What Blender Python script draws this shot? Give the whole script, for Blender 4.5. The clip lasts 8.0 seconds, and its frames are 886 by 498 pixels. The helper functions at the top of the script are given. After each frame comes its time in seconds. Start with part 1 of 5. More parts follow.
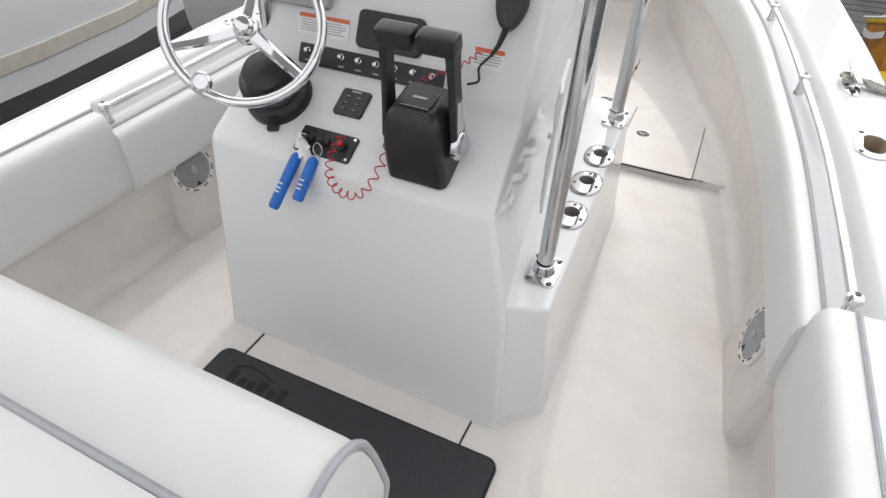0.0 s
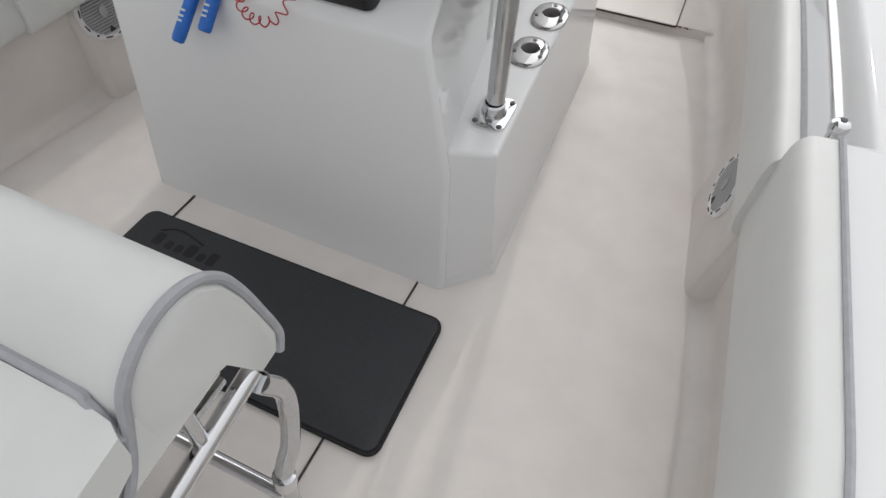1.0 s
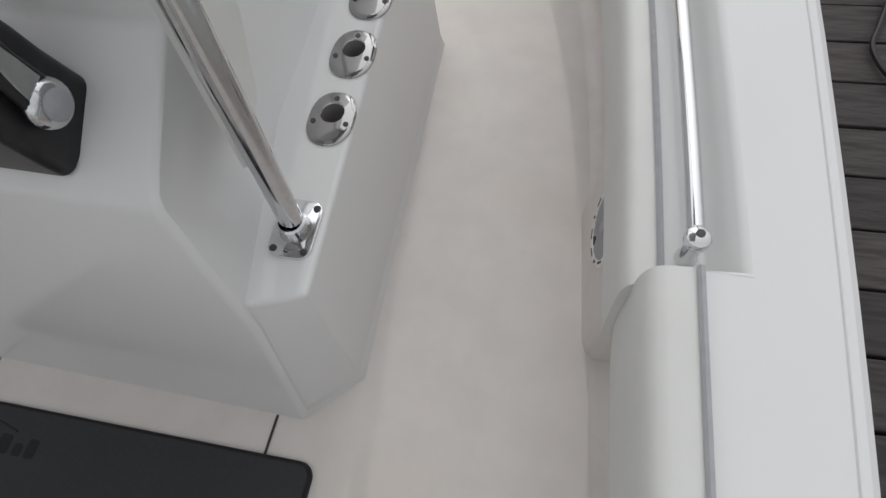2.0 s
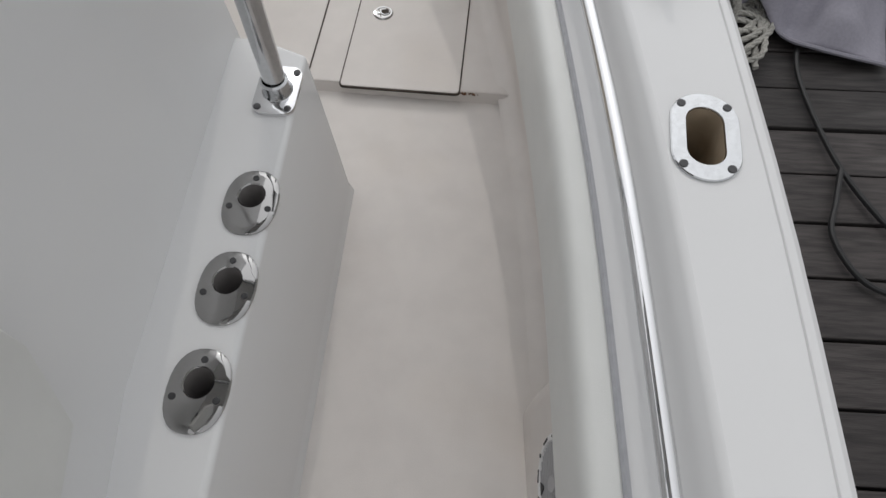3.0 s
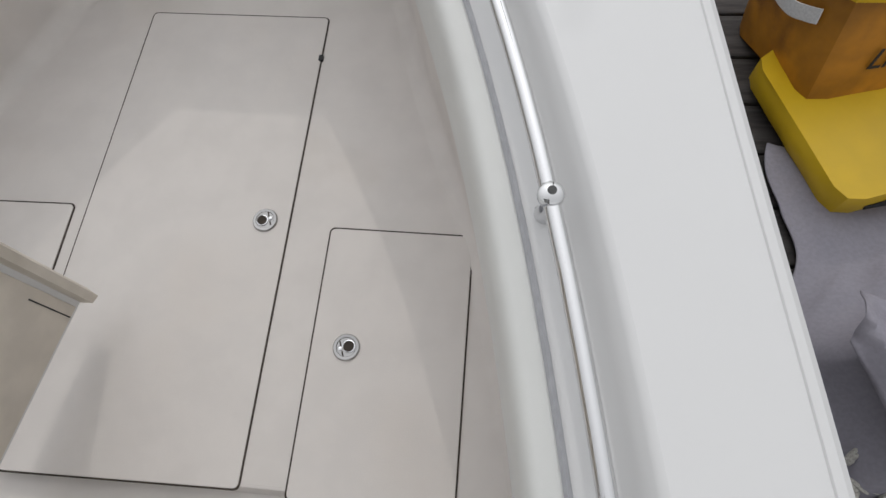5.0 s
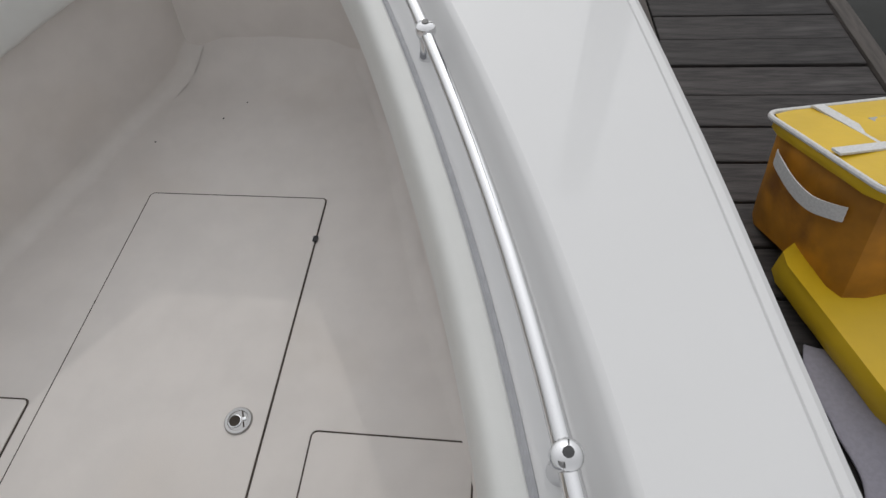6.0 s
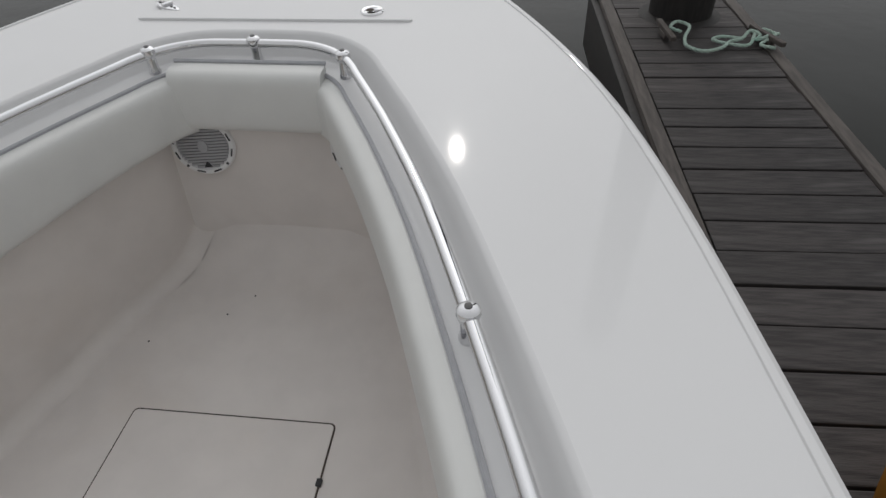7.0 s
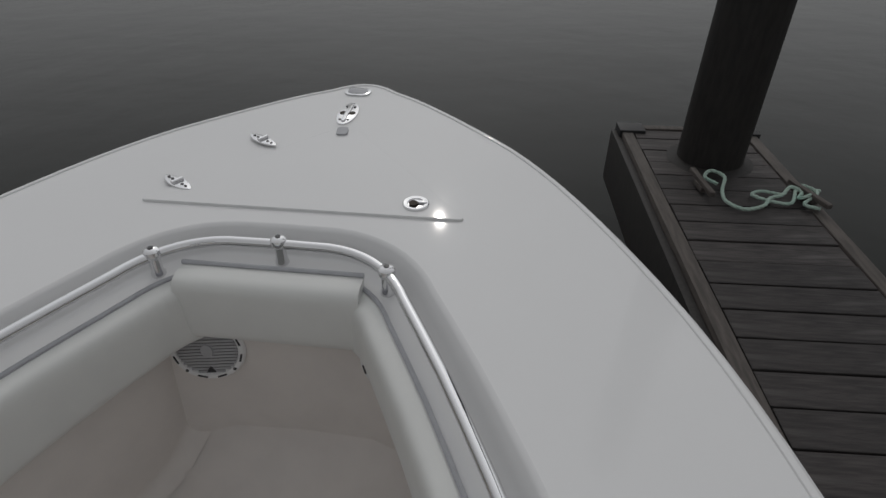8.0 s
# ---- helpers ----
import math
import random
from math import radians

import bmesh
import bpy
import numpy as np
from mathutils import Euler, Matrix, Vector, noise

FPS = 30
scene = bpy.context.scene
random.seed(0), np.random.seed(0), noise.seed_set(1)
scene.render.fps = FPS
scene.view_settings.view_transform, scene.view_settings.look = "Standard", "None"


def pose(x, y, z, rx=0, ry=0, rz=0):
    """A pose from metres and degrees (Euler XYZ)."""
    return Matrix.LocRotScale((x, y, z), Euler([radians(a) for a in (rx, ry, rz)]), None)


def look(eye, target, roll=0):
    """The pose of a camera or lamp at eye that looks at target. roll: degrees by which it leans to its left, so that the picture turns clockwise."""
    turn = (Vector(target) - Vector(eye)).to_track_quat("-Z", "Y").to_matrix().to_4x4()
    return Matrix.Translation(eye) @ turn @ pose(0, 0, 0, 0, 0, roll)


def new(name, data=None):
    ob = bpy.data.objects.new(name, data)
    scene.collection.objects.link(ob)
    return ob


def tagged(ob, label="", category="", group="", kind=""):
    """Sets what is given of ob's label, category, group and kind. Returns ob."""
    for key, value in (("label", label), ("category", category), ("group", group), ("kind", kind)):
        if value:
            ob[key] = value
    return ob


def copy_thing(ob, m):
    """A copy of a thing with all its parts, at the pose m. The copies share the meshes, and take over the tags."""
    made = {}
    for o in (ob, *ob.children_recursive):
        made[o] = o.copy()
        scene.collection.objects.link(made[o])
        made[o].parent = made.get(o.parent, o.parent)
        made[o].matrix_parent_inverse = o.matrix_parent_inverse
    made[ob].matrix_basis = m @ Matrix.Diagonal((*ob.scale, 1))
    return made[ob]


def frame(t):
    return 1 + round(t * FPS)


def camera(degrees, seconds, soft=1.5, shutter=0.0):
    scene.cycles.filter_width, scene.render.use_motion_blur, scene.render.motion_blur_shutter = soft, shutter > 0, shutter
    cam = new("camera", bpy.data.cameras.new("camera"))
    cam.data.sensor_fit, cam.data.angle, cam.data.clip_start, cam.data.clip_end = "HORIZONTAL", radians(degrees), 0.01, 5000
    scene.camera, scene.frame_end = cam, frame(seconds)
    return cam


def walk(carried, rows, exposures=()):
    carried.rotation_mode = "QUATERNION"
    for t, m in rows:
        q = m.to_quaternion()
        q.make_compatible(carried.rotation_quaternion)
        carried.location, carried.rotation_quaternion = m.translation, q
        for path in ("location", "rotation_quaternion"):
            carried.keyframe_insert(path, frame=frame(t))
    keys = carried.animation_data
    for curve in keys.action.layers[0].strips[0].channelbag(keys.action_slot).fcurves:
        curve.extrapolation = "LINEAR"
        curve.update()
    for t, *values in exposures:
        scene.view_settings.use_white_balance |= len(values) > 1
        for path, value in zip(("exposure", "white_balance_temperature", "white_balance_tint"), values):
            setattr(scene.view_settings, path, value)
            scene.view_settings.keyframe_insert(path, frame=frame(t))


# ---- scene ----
cam = camera(75.4, 8.0)
PATH = [
    (0, (0.735, -0.94, 1.511), (0.079, 0.452, 0.233), 1.1),
    (0.5, (0.78, -0.931, 1.392), (0.205, 0.35, -0.032), 1.3),
    (1, (0.833, -0.837, 1.317), (0.333, 0.324, -0.233), 1.7),
    (1.5, (0.918, -0.474, 1.351), (0.498, 0.457, -0.368), -5.5),
    (1.7, (0.951, -0.333, 1.366), (0.554, 0.542, -0.388), -9.5),
    (2.8, (0.912, 0.17, 1.368), (0.806, 1.185, -0.352), 0.5),
    (3, (0.895, 0.347, 1.365), (0.795, 1.338, -0.369), 0.3),
    (3.5, (0.866, 0.714, 1.408), (0.756, 1.638, -0.362), -2.1),
    (4, (0.874, 1.114, 1.412), (0.747, 1.966, -0.393), -4.2),
    (4.5, (0.845, 1.448, 1.42), (0.718, 2.215, -0.423), -5.1),
    (4.7, (0.822, 1.648, 1.438), (0.698, 2.331, -0.438), -5.8),
    (5.8, (0.835, 1.822, 1.382), (0.683, 2.999, -0.228), -2.4),
    (6, (0.826, 1.911, 1.367), (0.649, 3.109, -0.225), -3.7),
    (6.5, (0.752, 2.152, 1.373), (0.557, 3.438, -0.147), -4.2),
    (7, (0.736, 2.3, 1.412), (0.499, 3.772, 0.078), -2.8),
    (7.5, (0.654, 2.532, 1.526), (0.452, 4.085, 0.282), -0.9),
    (8, (0.509, 2.721, 1.566), (0.321, 4.345, 0.415), 0.4),
]
walk(cam, [(t, look(eye, target, roll)) for t, eye, target, roll in PATH], [(0, 0.55), (0.5, 0.22), (1, 0.08), (1.5, -0.1), (2.8, -0.32), (3.5, -0.35), (4.5, -0.25), (6, -0.38), (7, -0.6), (8, -1.1)])


# ---- world, sun, exposure ----
world = bpy.data.worlds.new("world")
scene.world = world
world.use_nodes = True
wn, wl = world.node_tree.nodes, world.node_tree.links
sky = wn.new("ShaderNodeTexSky")
sky.sky_type = "NISHITA"
sky.sun_disc = False
sky.sun_elevation, sky.sun_rotation = radians(37.5), radians(-7.5)
sky.air_density, sky.dust_density, sky.ozone_density = 1.0, 0.4, 1.0
grey = wn.new("ShaderNodeHueSaturation")
grey.inputs["Saturation"].default_value = 0.06
wl.new(sky.outputs[0], grey.inputs["Color"])
# the cloud cover: bright overhead and dull towards the horizon
up_dir, up_axis, cover, veil = (wn.new("ShaderNode" + k) for k in ("TexCoord", "SeparateXYZ", "MapRange", "VectorMath"))
wl.new(up_dir.outputs["Generated"], up_axis.inputs[0])
wl.new(up_axis.outputs["Z"], cover.inputs[0])
cover.inputs[3].default_value, cover.inputs[4].default_value = 0.10, 1.34
veil.operation = "SCALE"
wl.new(grey.outputs[0], veil.inputs[0])
wl.new(cover.outputs[0], veil.inputs["Scale"])
wl.new(veil.outputs[0], wn["Background"].inputs[0])
wn["Background"].inputs[1].default_value = 0.36

sun = new("sun", bpy.data.lights.new("sun", "SUN"))
sun.data.energy, sun.data.angle, sun.data.color = 0.42, radians(0.5), (1.0, 0.95, 0.89)
sun.matrix_world = look((0, 0, 0), (0.17, -1.30, -1.0))

# ---- small tools ----


def smooth01(a, b, v):
    u = min(1.0, max(0.0, (v - a) / (b - a)))
    return u * u * (3 - 2 * u)


def spline(table, v):
    """A smooth curve through stations (v, value)."""
    n = len(table)
    if v <= table[0][0]:
        return table[0][1]
    if v >= table[-1][0]:
        return table[-1][1]
    for i in range(n - 1):
        (a, p), (b, q) = table[i], table[i + 1]
        if v <= b:
            def slope(k):
                lo, hi = max(0, k - 1), min(n - 1, k + 1)
                return (table[hi][1] - table[lo][1]) / (table[hi][0] - table[lo][0])
            h = b - a
            u = (v - a) / h
            return ((2 * u ** 3 - 3 * u * u + 1) * p + (u ** 3 - 2 * u * u + u) * h * slope(i)
                    + (3 * u * u - 2 * u ** 3) * q + (u ** 3 - u * u) * h * slope(i + 1))


def part(name, bm, material, parent=None, label="", flat=False):
    """Links a bmesh as one mesh object, under parent if there is one."""
    me = bpy.data.meshes.new(name)
    bmesh.ops.recalc_face_normals(bm, faces=bm.faces)
    bm.to_mesh(me)
    bm.free()
    if not flat:
        for p in me.polygons:
            p.use_smooth = True
        me.set_sharp_from_angle(angle=radians(38))
    me.materials.append(material)
    ob = new(name, me)
    if not flat and material in (GEL, NONSKID, BLACK):
        wn_mod = ob.modifiers.new("even_normals", "WEIGHTED_NORMAL")
        wn_mod.keep_sharp = True
    if parent:
        ob.parent = parent
    if label:
        ob["label"] = label
    return ob


def thing(name, label, category, group="", kind="", at=None):
    ob = tagged(new(name), label, category, group, kind)
    ob.empty_display_size = 0.05
    if at is not None:
        ob.matrix_world = at
    return ob


def rings(loops, closed=True, cap=True, bm=None):
    """A skin over a row of loops of equal length."""
    bm = bm or bmesh.new()
    vs = [[bm.verts.new(p) for p in loop] for loop in loops]
    n = len(loops[0])
    for a, b in zip(vs, vs[1:]):
        for i in range(n if closed else n - 1):
            j = (i + 1) % n
            bm.faces.new((a[i], a[j], b[j], b[i]))
    if cap and closed:
        bm.faces.new(vs[0][::-1])
        bm.faces.new(vs[-1])
    return bm


def tube(path, r, n=10, cap=True, bm=None):
    """A round bar along a path; r may be one radius or one for each point."""
    pts = [Vector(p) for p in path]
    out, side = [], None
    for i, p in enumerate(pts):
        d = (pts[min(i + 1, len(pts) - 1)] - pts[max(i - 1, 0)]).normalized()
        if side is None:
            side = d.orthogonal().normalized()
        side = (side - d * side.dot(d)).normalized()
        up = d.cross(side)
        rr = r[i] if isinstance(r, (list, tuple)) else r
        out.append([p + (side * math.cos(2 * math.pi * k / n) + up * math.sin(2 * math.pi * k / n)) * rr for k in range(n)])
    return rings(out, True, cap, bm)


def curve_pts(ctrl, steps=8):
    """Points of a Catmull-Rom curve through ctrl."""
    c = [Vector(p) for p in ctrl]
    c = [2 * c[0] - c[1]] + c + [2 * c[-1] - c[-2]]
    out = []
    for i in range(1, len(c) - 2):
        a, b, d, e = c[i - 1:i + 3]
        for k in range(steps):
            u = k / steps
            out.append(0.5 * (2 * b + (d - a) * u + (2 * a - 5 * b + 4 * d - e) * u * u + (3 * b - a - 3 * d + e) * u ** 3))
    out.append(c[-2])
    return out


def rounded(w, h, r, n=5, cx=0.0, cy=0.0):
    """Outline of a rounded rectangle."""
    pts = []
    for sx, sy, a in ((1, 1, 0), (-1, 1, 90), (-1, -1, 180), (1, -1, 270)):
        for k in range(n + 1):
            t = radians(a + 90 * k / n)
            pts.append((cx + sx * (w / 2 - r) + r * math.cos(t), cy + sy * (h / 2 - r) + r * math.sin(t)))
    return pts


def slab(outline, z0, z1, soft=0.0, m=None, bm=None):
    """A plate with that outline from z0 up to z1, its upper edge rounded by soft."""
    cx = sum(p[0] for p in outline) / len(outline)
    cy = sum(p[1] for p in outline) / len(outline)

    def inset(d):
        out = []
        for x, y in outline:
            v = Vector((x - cx, y - cy))
            L = max(v.length, 1e-6)
            out.append((x - v.x / L * d, y - v.y / L * d))
        return out
    loops = [[(x, y, z0) for x, y in outline], [(x, y, z1 - soft) for x, y in outline]]
    if soft:
        loops += [[(x, y, z1 - soft * 0.3) for x, y in inset(soft * 0.3)], [(x, y, z1) for x, y in inset(soft)]]
    if m is not None:
        loops = [[m @ Vector(p) for p in lp] for lp in loops]
    return rings(loops, True, True, bm)


def lathe(profile, n=20, m=None, bm=None, cap=True):
    """A turned body: (radius, height) pairs about z."""
    loops = []
    for r, z in profile:
        loops.append([Vector((r * math.cos(2 * math.pi * k / n), r * math.sin(2 * math.pi * k / n), z)) for k in range(n)])
    if m is not None:
        loops = [[m @ p for p in lp] for lp in loops]
    return rings(loops, True, cap, bm)


def box(x0, x1, y0, y1, z0, z1, soft=0.0, m=None, bm=None):
    own = bmesh.new()
    bmesh.ops.create_cube(own, size=1)
    for v in own.verts:
        v.co = Vector((x0 + (v.co.x + .5) * (x1 - x0), y0 + (v.co.y + .5) * (y1 - y0), z0 + (v.co.z + .5) * (z1 - z0)))
    if soft:
        bmesh.ops.bevel(own, geom=own.edges[:], offset=soft, segments=2, affect="EDGES", profile=0.6)
    if m is not None:
        own.transform(m)
    if bm is None:
        return own
    me = bpy.data.meshes.new("join")
    own.to_mesh(me)
    own.free()
    bm.from_mesh(me)
    bpy.data.meshes.remove(me)
    return bm


# ---- materials ----


def material(name, colour, rough=0.5, metal=0.0, grain=0.0, grain_size=30.0, stain=0.0, stain_size=2.0, stain_colour=None,
             bump=0.0, bump_size=200.0, coat=0.0, rough_var=0.0, each=0.0, stretch=(1, 1, 1), shine=0.5):
    """A surface with fine grain, larger stains, relief and uneven gloss."""
    m = bpy.data.materials.new(name)
    m.use_nodes = True
    N, L = m.node_tree.nodes, m.node_tree.links
    b = N["Principled BSDF"]
    b.inputs["Roughness"].default_value, b.inputs["Metallic"].default_value = rough, metal
    b.inputs["Coat Weight"].default_value = coat
    b.inputs["Specular IOR Level"].default_value = shine
    b.inputs["Coat Roughness"].default_value = 0.12
    tc = N.new("ShaderNodeTexCoord")
    mp = N.new("ShaderNodeMapping")
    mp.inputs["Scale"].default_value = stretch
    L.new(tc.outputs["Object"], mp.inputs[0])

    def tex(size, detail=4.0):
        t = N.new("ShaderNodeTexNoise")
        t.inputs["Scale"].default_value, t.inputs["Detail"].default_value = size, detail
        L.new(mp.outputs[0], t.inputs["Vector"])
        return t.outputs["Fac"]

    def mix(fac, a, c):
        x = N.new("ShaderNodeMix")
        x.data_type = "RGBA"
        L.new(fac, x.inputs[0])
        for s, v in ((6, a), (7, c)):
            if isinstance(v, tuple):
                x.inputs[s].default_value = (*v, 1)
            else:
                L.new(v, x.inputs[s])
        return x.outputs[2]

    def ramp(src, lo, hi, a=0.0, c=1.0):
        r = N.new("ShaderNodeMapRange")
        r.interpolation_type = "SMOOTHSTEP"
        L.new(src, r.inputs[0])
        for k, v in zip((1, 2, 3, 4), (lo, hi, a, c)):
            r.inputs[k].default_value = v
        return r.outputs[0]
    col = colour
    if grain:
        dark = tuple(c * (1 - grain) for c in colour)
        light = tuple(min(1.0, c * (1 + grain)) for c in colour)
        col = mix(ramp(tex(grain_size), 0.3, 0.7), dark, light)
    if stain:
        sc = stain_colour or tuple(c * 0.6 for c in colour)
        col = mix(ramp(tex(stain_size, 6.0), 0.52, 0.75, 0.0, stain), col, sc)
    if each:
        oi = N.new("ShaderNodeObjectInfo")
        hs = N.new("ShaderNodeHueSaturation")
        if isinstance(col, tuple):
            hs.inputs["Color"].default_value = (*col, 1)
        else:
            L.new(col, hs.inputs["Color"])
        L.new(ramp(oi.outputs["Random"], 0, 1, 1 - each, 1 + each), hs.inputs["Value"])
        col = hs.outputs[0]
    if isinstance(col, tuple):
        b.inputs["Base Color"].default_value = (*col, 1)
    else:
        L.new(col, b.inputs["Base Color"])
    if rough_var:
        L.new(ramp(tex(stain_size * 3), 0.3, 0.7, rough - rough_var, rough + rough_var), b.inputs["Roughness"])
    if bump:
        bp = N.new("ShaderNodeBump")
        bp.inputs["Strength"].default_value, bp.inputs["Distance"].default_value = bump, 0.002
        L.new(tex(bump_size), bp.inputs["Height"])
        L.new(bp.outputs[0], b.inputs["Normal"])
    return m


GEL = material("gelcoat", (0.70, 0.70, 0.70), 0.05, grain=0.012, grain_size=1.6, bump=0.003, bump_size=25, shine=0.2)
NONSKID = material("nonskid_gelcoat", (0.665, 0.628, 0.598), 0.55, grain=0.03, grain_size=9, stain=0.25, stain_size=2.2,
                   stain_colour=(0.56, 0.49, 0.42), bump=0.25, bump_size=420, rough_var=0.08)
RAWGEL = material("unpolished_gelcoat", (0.60, 0.55, 0.48), 0.6, grain=0.06, grain_size=12, stain=0.5, stain_size=5, stain_colour=(0.42, 0.37, 0.30), bump=0.1, bump_size=60)
# tan laminate with the shade inside the hawse holes darkening its colour
TANGEL = material("depth_shaded_tan_laminate", (0.36, 0.29, 0.21), 0.6, grain=0.08, grain_size=30, stain=0.5, stain_size=12, stain_colour=(0.24, 0.18, 0.12), bump=0.1, bump_size=60)
VINYL = material("white_vinyl", (0.645, 0.65, 0.632), 0.45, grain=0.015, grain_size=14, stain=0.10, stain_size=4, stain_colour=(0.62, 0.61, 0.57), bump=0.12, bump_size=500)
PIPING = material("grey_piping", (0.36, 0.365, 0.385), 0.55, grain=0.05, grain_size=60)
# darker copy of the polished stainless, dark reflections put into its base colour
STEEL = material("dark_reflection_steel", (0.38, 0.375, 0.37), 0.05, 1.0)
# grey liner plastic, its colour darkened for the depth of the rod holders
LINER = material("depth_shaded_liner", (0.16, 0.15, 0.145), 0.6, grain=0.1, grain_size=40)
CHROME = material("polished_stainless", (0.74, 0.74, 0.75), 0.08, 1.0, rough_var=0.04, stain_size=8)
SATIN = material("brushed_aluminium", (0.60, 0.61, 0.62), 0.13, 1.0, grain=0.04, grain_size=80, rough_var=0.05, stain_size=10)
SCREW = material("screw_steel", (0.05, 0.05, 0.052), 0.4, 0.2)
BLACK = material("black_plastic", (0.012, 0.012, 0.014), 0.38, grain=0.2, grain_size=50, bump=0.1, bump_size=400)
RUBBER = material("black_rubber", (0.010, 0.010, 0.011), 0.6, grain=0.2, grain_size=30)
DARK = material("dark_gap", (0.045, 0.034, 0.026), 0.8, grain=0.3, grain_size=20)
FOAM = material("charcoal_foam", (0.025, 0.026, 0.030), 0.75, grain=0.10, grain_size=160, stain=0.2, stain_size=6, stain_colour=(0.031, 0.032, 0.036), bump=0.3, bump_size=700)
FOAM_EDGE = material("black_foam", (0.008, 0.008, 0.010), 0.8, grain=0.2, grain_size=80)
WHITE = material("white_plastic", (0.74, 0.74, 0.74), 0.4, grain=0.03, grain_size=40)
GRILLE = material("grey_speaker_plastic", (0.36, 0.36, 0.37), 0.45, grain=0.03, grain_size=40)
GRILLE_SHADE = material("speaker_shadow", (0.12, 0.12, 0.125), 0.7, grain=0.2, grain_size=60)
RED = material("red_plastic", (0.42, 0.012, 0.02), 0.4, grain=0.1, grain_size=40)
ORANGE = material("orange_print", (0.62, 0.14, 0.06), 0.5, grain=0.05, grain_size=40)
GREYINK = material("grey_print", (0.35, 0.36, 0.38), 0.6, grain=0.05, grain_size=40)
BLUE = material("blue_foam", (0.015, 0.13, 0.50), 0.55, grain=0.1, grain_size=60, bump=0.2, bump_size=300)
ROPE = material("weathered_rope", (0.37, 0.36, 0.33), 0.85, grain=0.25, grain_size=260, stain=0.5, stain_size=14, bump=0.8, bump_size=350)
GREENROPE = material("sea_green_rope", (0.36, 0.46, 0.40), 0.85, grain=0.2, grain_size=260, stain=0.5, stain_size=10, stain_colour=(0.18, 0.40, 0.32), bump=0.8, bump_size=350)
PLANK = material("weathered_hardwood", (0.033, 0.028, 0.027), 0.75, grain=0.45, grain_size=9, stain=0.6, stain_size=3, stain_colour=(0.105, 0.097, 0.093),
                 bump=0.6, bump_size=40, each=0.28, stretch=(1, 9, 9))
BEAM = material("weathered_beam", (0.070, 0.060, 0.054), 0.8, grain=0.3, grain_size=8, stain=0.6, stain_size=4, stain_colour=(0.07, 0.06, 0.05), bump=0.6, bump_size=40, stretch=(9, 1, 9))
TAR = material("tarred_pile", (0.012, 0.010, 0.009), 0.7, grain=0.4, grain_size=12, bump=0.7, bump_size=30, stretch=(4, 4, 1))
YELLOW = material("yellow_vinyl", (0.66, 0.43, 0.012), 0.42, grain=0.06, grain_size=10, stain=0.25, stain_size=6, stain_colour=(0.55, 0.37, 0.02), bump=0.25, bump_size=60)
AMBER = material("amber_fabric", (0.42, 0.175, 0.012), 0.5, grain=0.38, grain_size=7, stain=0.85, stain_size=6, stain_colour=(0.16, 0.06, 0.01), bump=0.4, bump_size=40)
WEB = material("white_webbing", (0.62, 0.62, 0.62), 0.7, grain=0.08, grain_size=200, bump=0.3, bump_size=500)
INK = material("black_print", (0.02, 0.02, 0.022), 0.6, grain=0.1, grain_size=40)
TARP = material("grey_canvas", (0.25, 0.24, 0.28), 0.7, grain=0.06, grain_size=120, stain=0.3, stain_size=3, stain_colour=(0.19, 0.18, 0.22), bump=0.2, bump_size=500)
CLEAR = bpy.data.materials.new("clear_vinyl")
CLEAR.use_nodes = True
CLEAR.node_tree.nodes["Principled BSDF"].inputs["Transmission Weight"].default_value = 1.0
CLEAR.node_tree.nodes["Principled BSDF"].inputs["Roughness"].default_value = 0.12
CLEAR.node_tree.nodes["Principled BSDF"].inputs["IOR"].default_value = 1.05

WATER = bpy.data.materials.new("harbour_water")
WATER.use_nodes = True
wb = WATER.node_tree.nodes["Principled BSDF"]
wb.inputs["Base Color"].default_value = (0.010, 0.011, 0.009, 1)
wb.inputs["Roughness"].default_value = 0.09
wb.inputs["IOR"].default_value = 1.33
wb.inputs["Specular IOR Level"].default_value = 0.17
wt, wm, wbp = (WATER.node_tree.nodes.new("ShaderNode" + k) for k in ("TexNoise", "TexCoord", "Bump"))
wt.inputs["Scale"].default_value, wt.inputs["Detail"].default_value = 1.1, 5
WATER.node_tree.links.new(wm.outputs["Object"], wt.inputs["Vector"])
WATER.node_tree.links.new(wt.outputs["Fac"], wbp.inputs["Height"])
wbp.inputs["Strength"].default_value, wbp.inputs["Distance"].default_value = 0.25, 0.06
WATER.node_tree.links.new(wbp.outputs[0], wb.inputs["Normal"])

# ---- the hull's lines ----
TIP = 4.73
AFT = -1.9
BOW_END = 4.67
OUTER = [(AFT, 1.34), (0.0, 1.362), (0.5, 1.358), (0.93, 1.343), (1.6, 1.283), (2.2, 1.196), (2.69, 1.122), (3.27, 1.010), (3.62, 0.905), (4.0, 0.727), (4.26, 0.560), (4.46, 0.370), (4.60, 0.215), (BOW_END, 0.115)]
COAM = [(0.16, 1.133), (0.5, 1.112), (0.94, 1.074), (1.41, 1.006), (2.01, 0.902), (2.48, 0.778), (3.06, 0.564), (3.38, 0.413), (3.62, 0.280)]
BOW_Y = 3.722
REC = {1: 0.212, -1: 0.125}    # aft ends of the rail recess, starboard and port


def sheer(y):
    return 0.63 + 0.047 * y


def centre(y):
    """The boat's centre line, a little to starboard of x = 0 aft."""
    return 0.06 * (1 - smooth01(0.0, 2.6, y))


def side(x, y, s):
    """x on starboard (s = 1) or mirrored to port (s = -1)."""
    return x if s > 0 else 2 * centre(y) - x


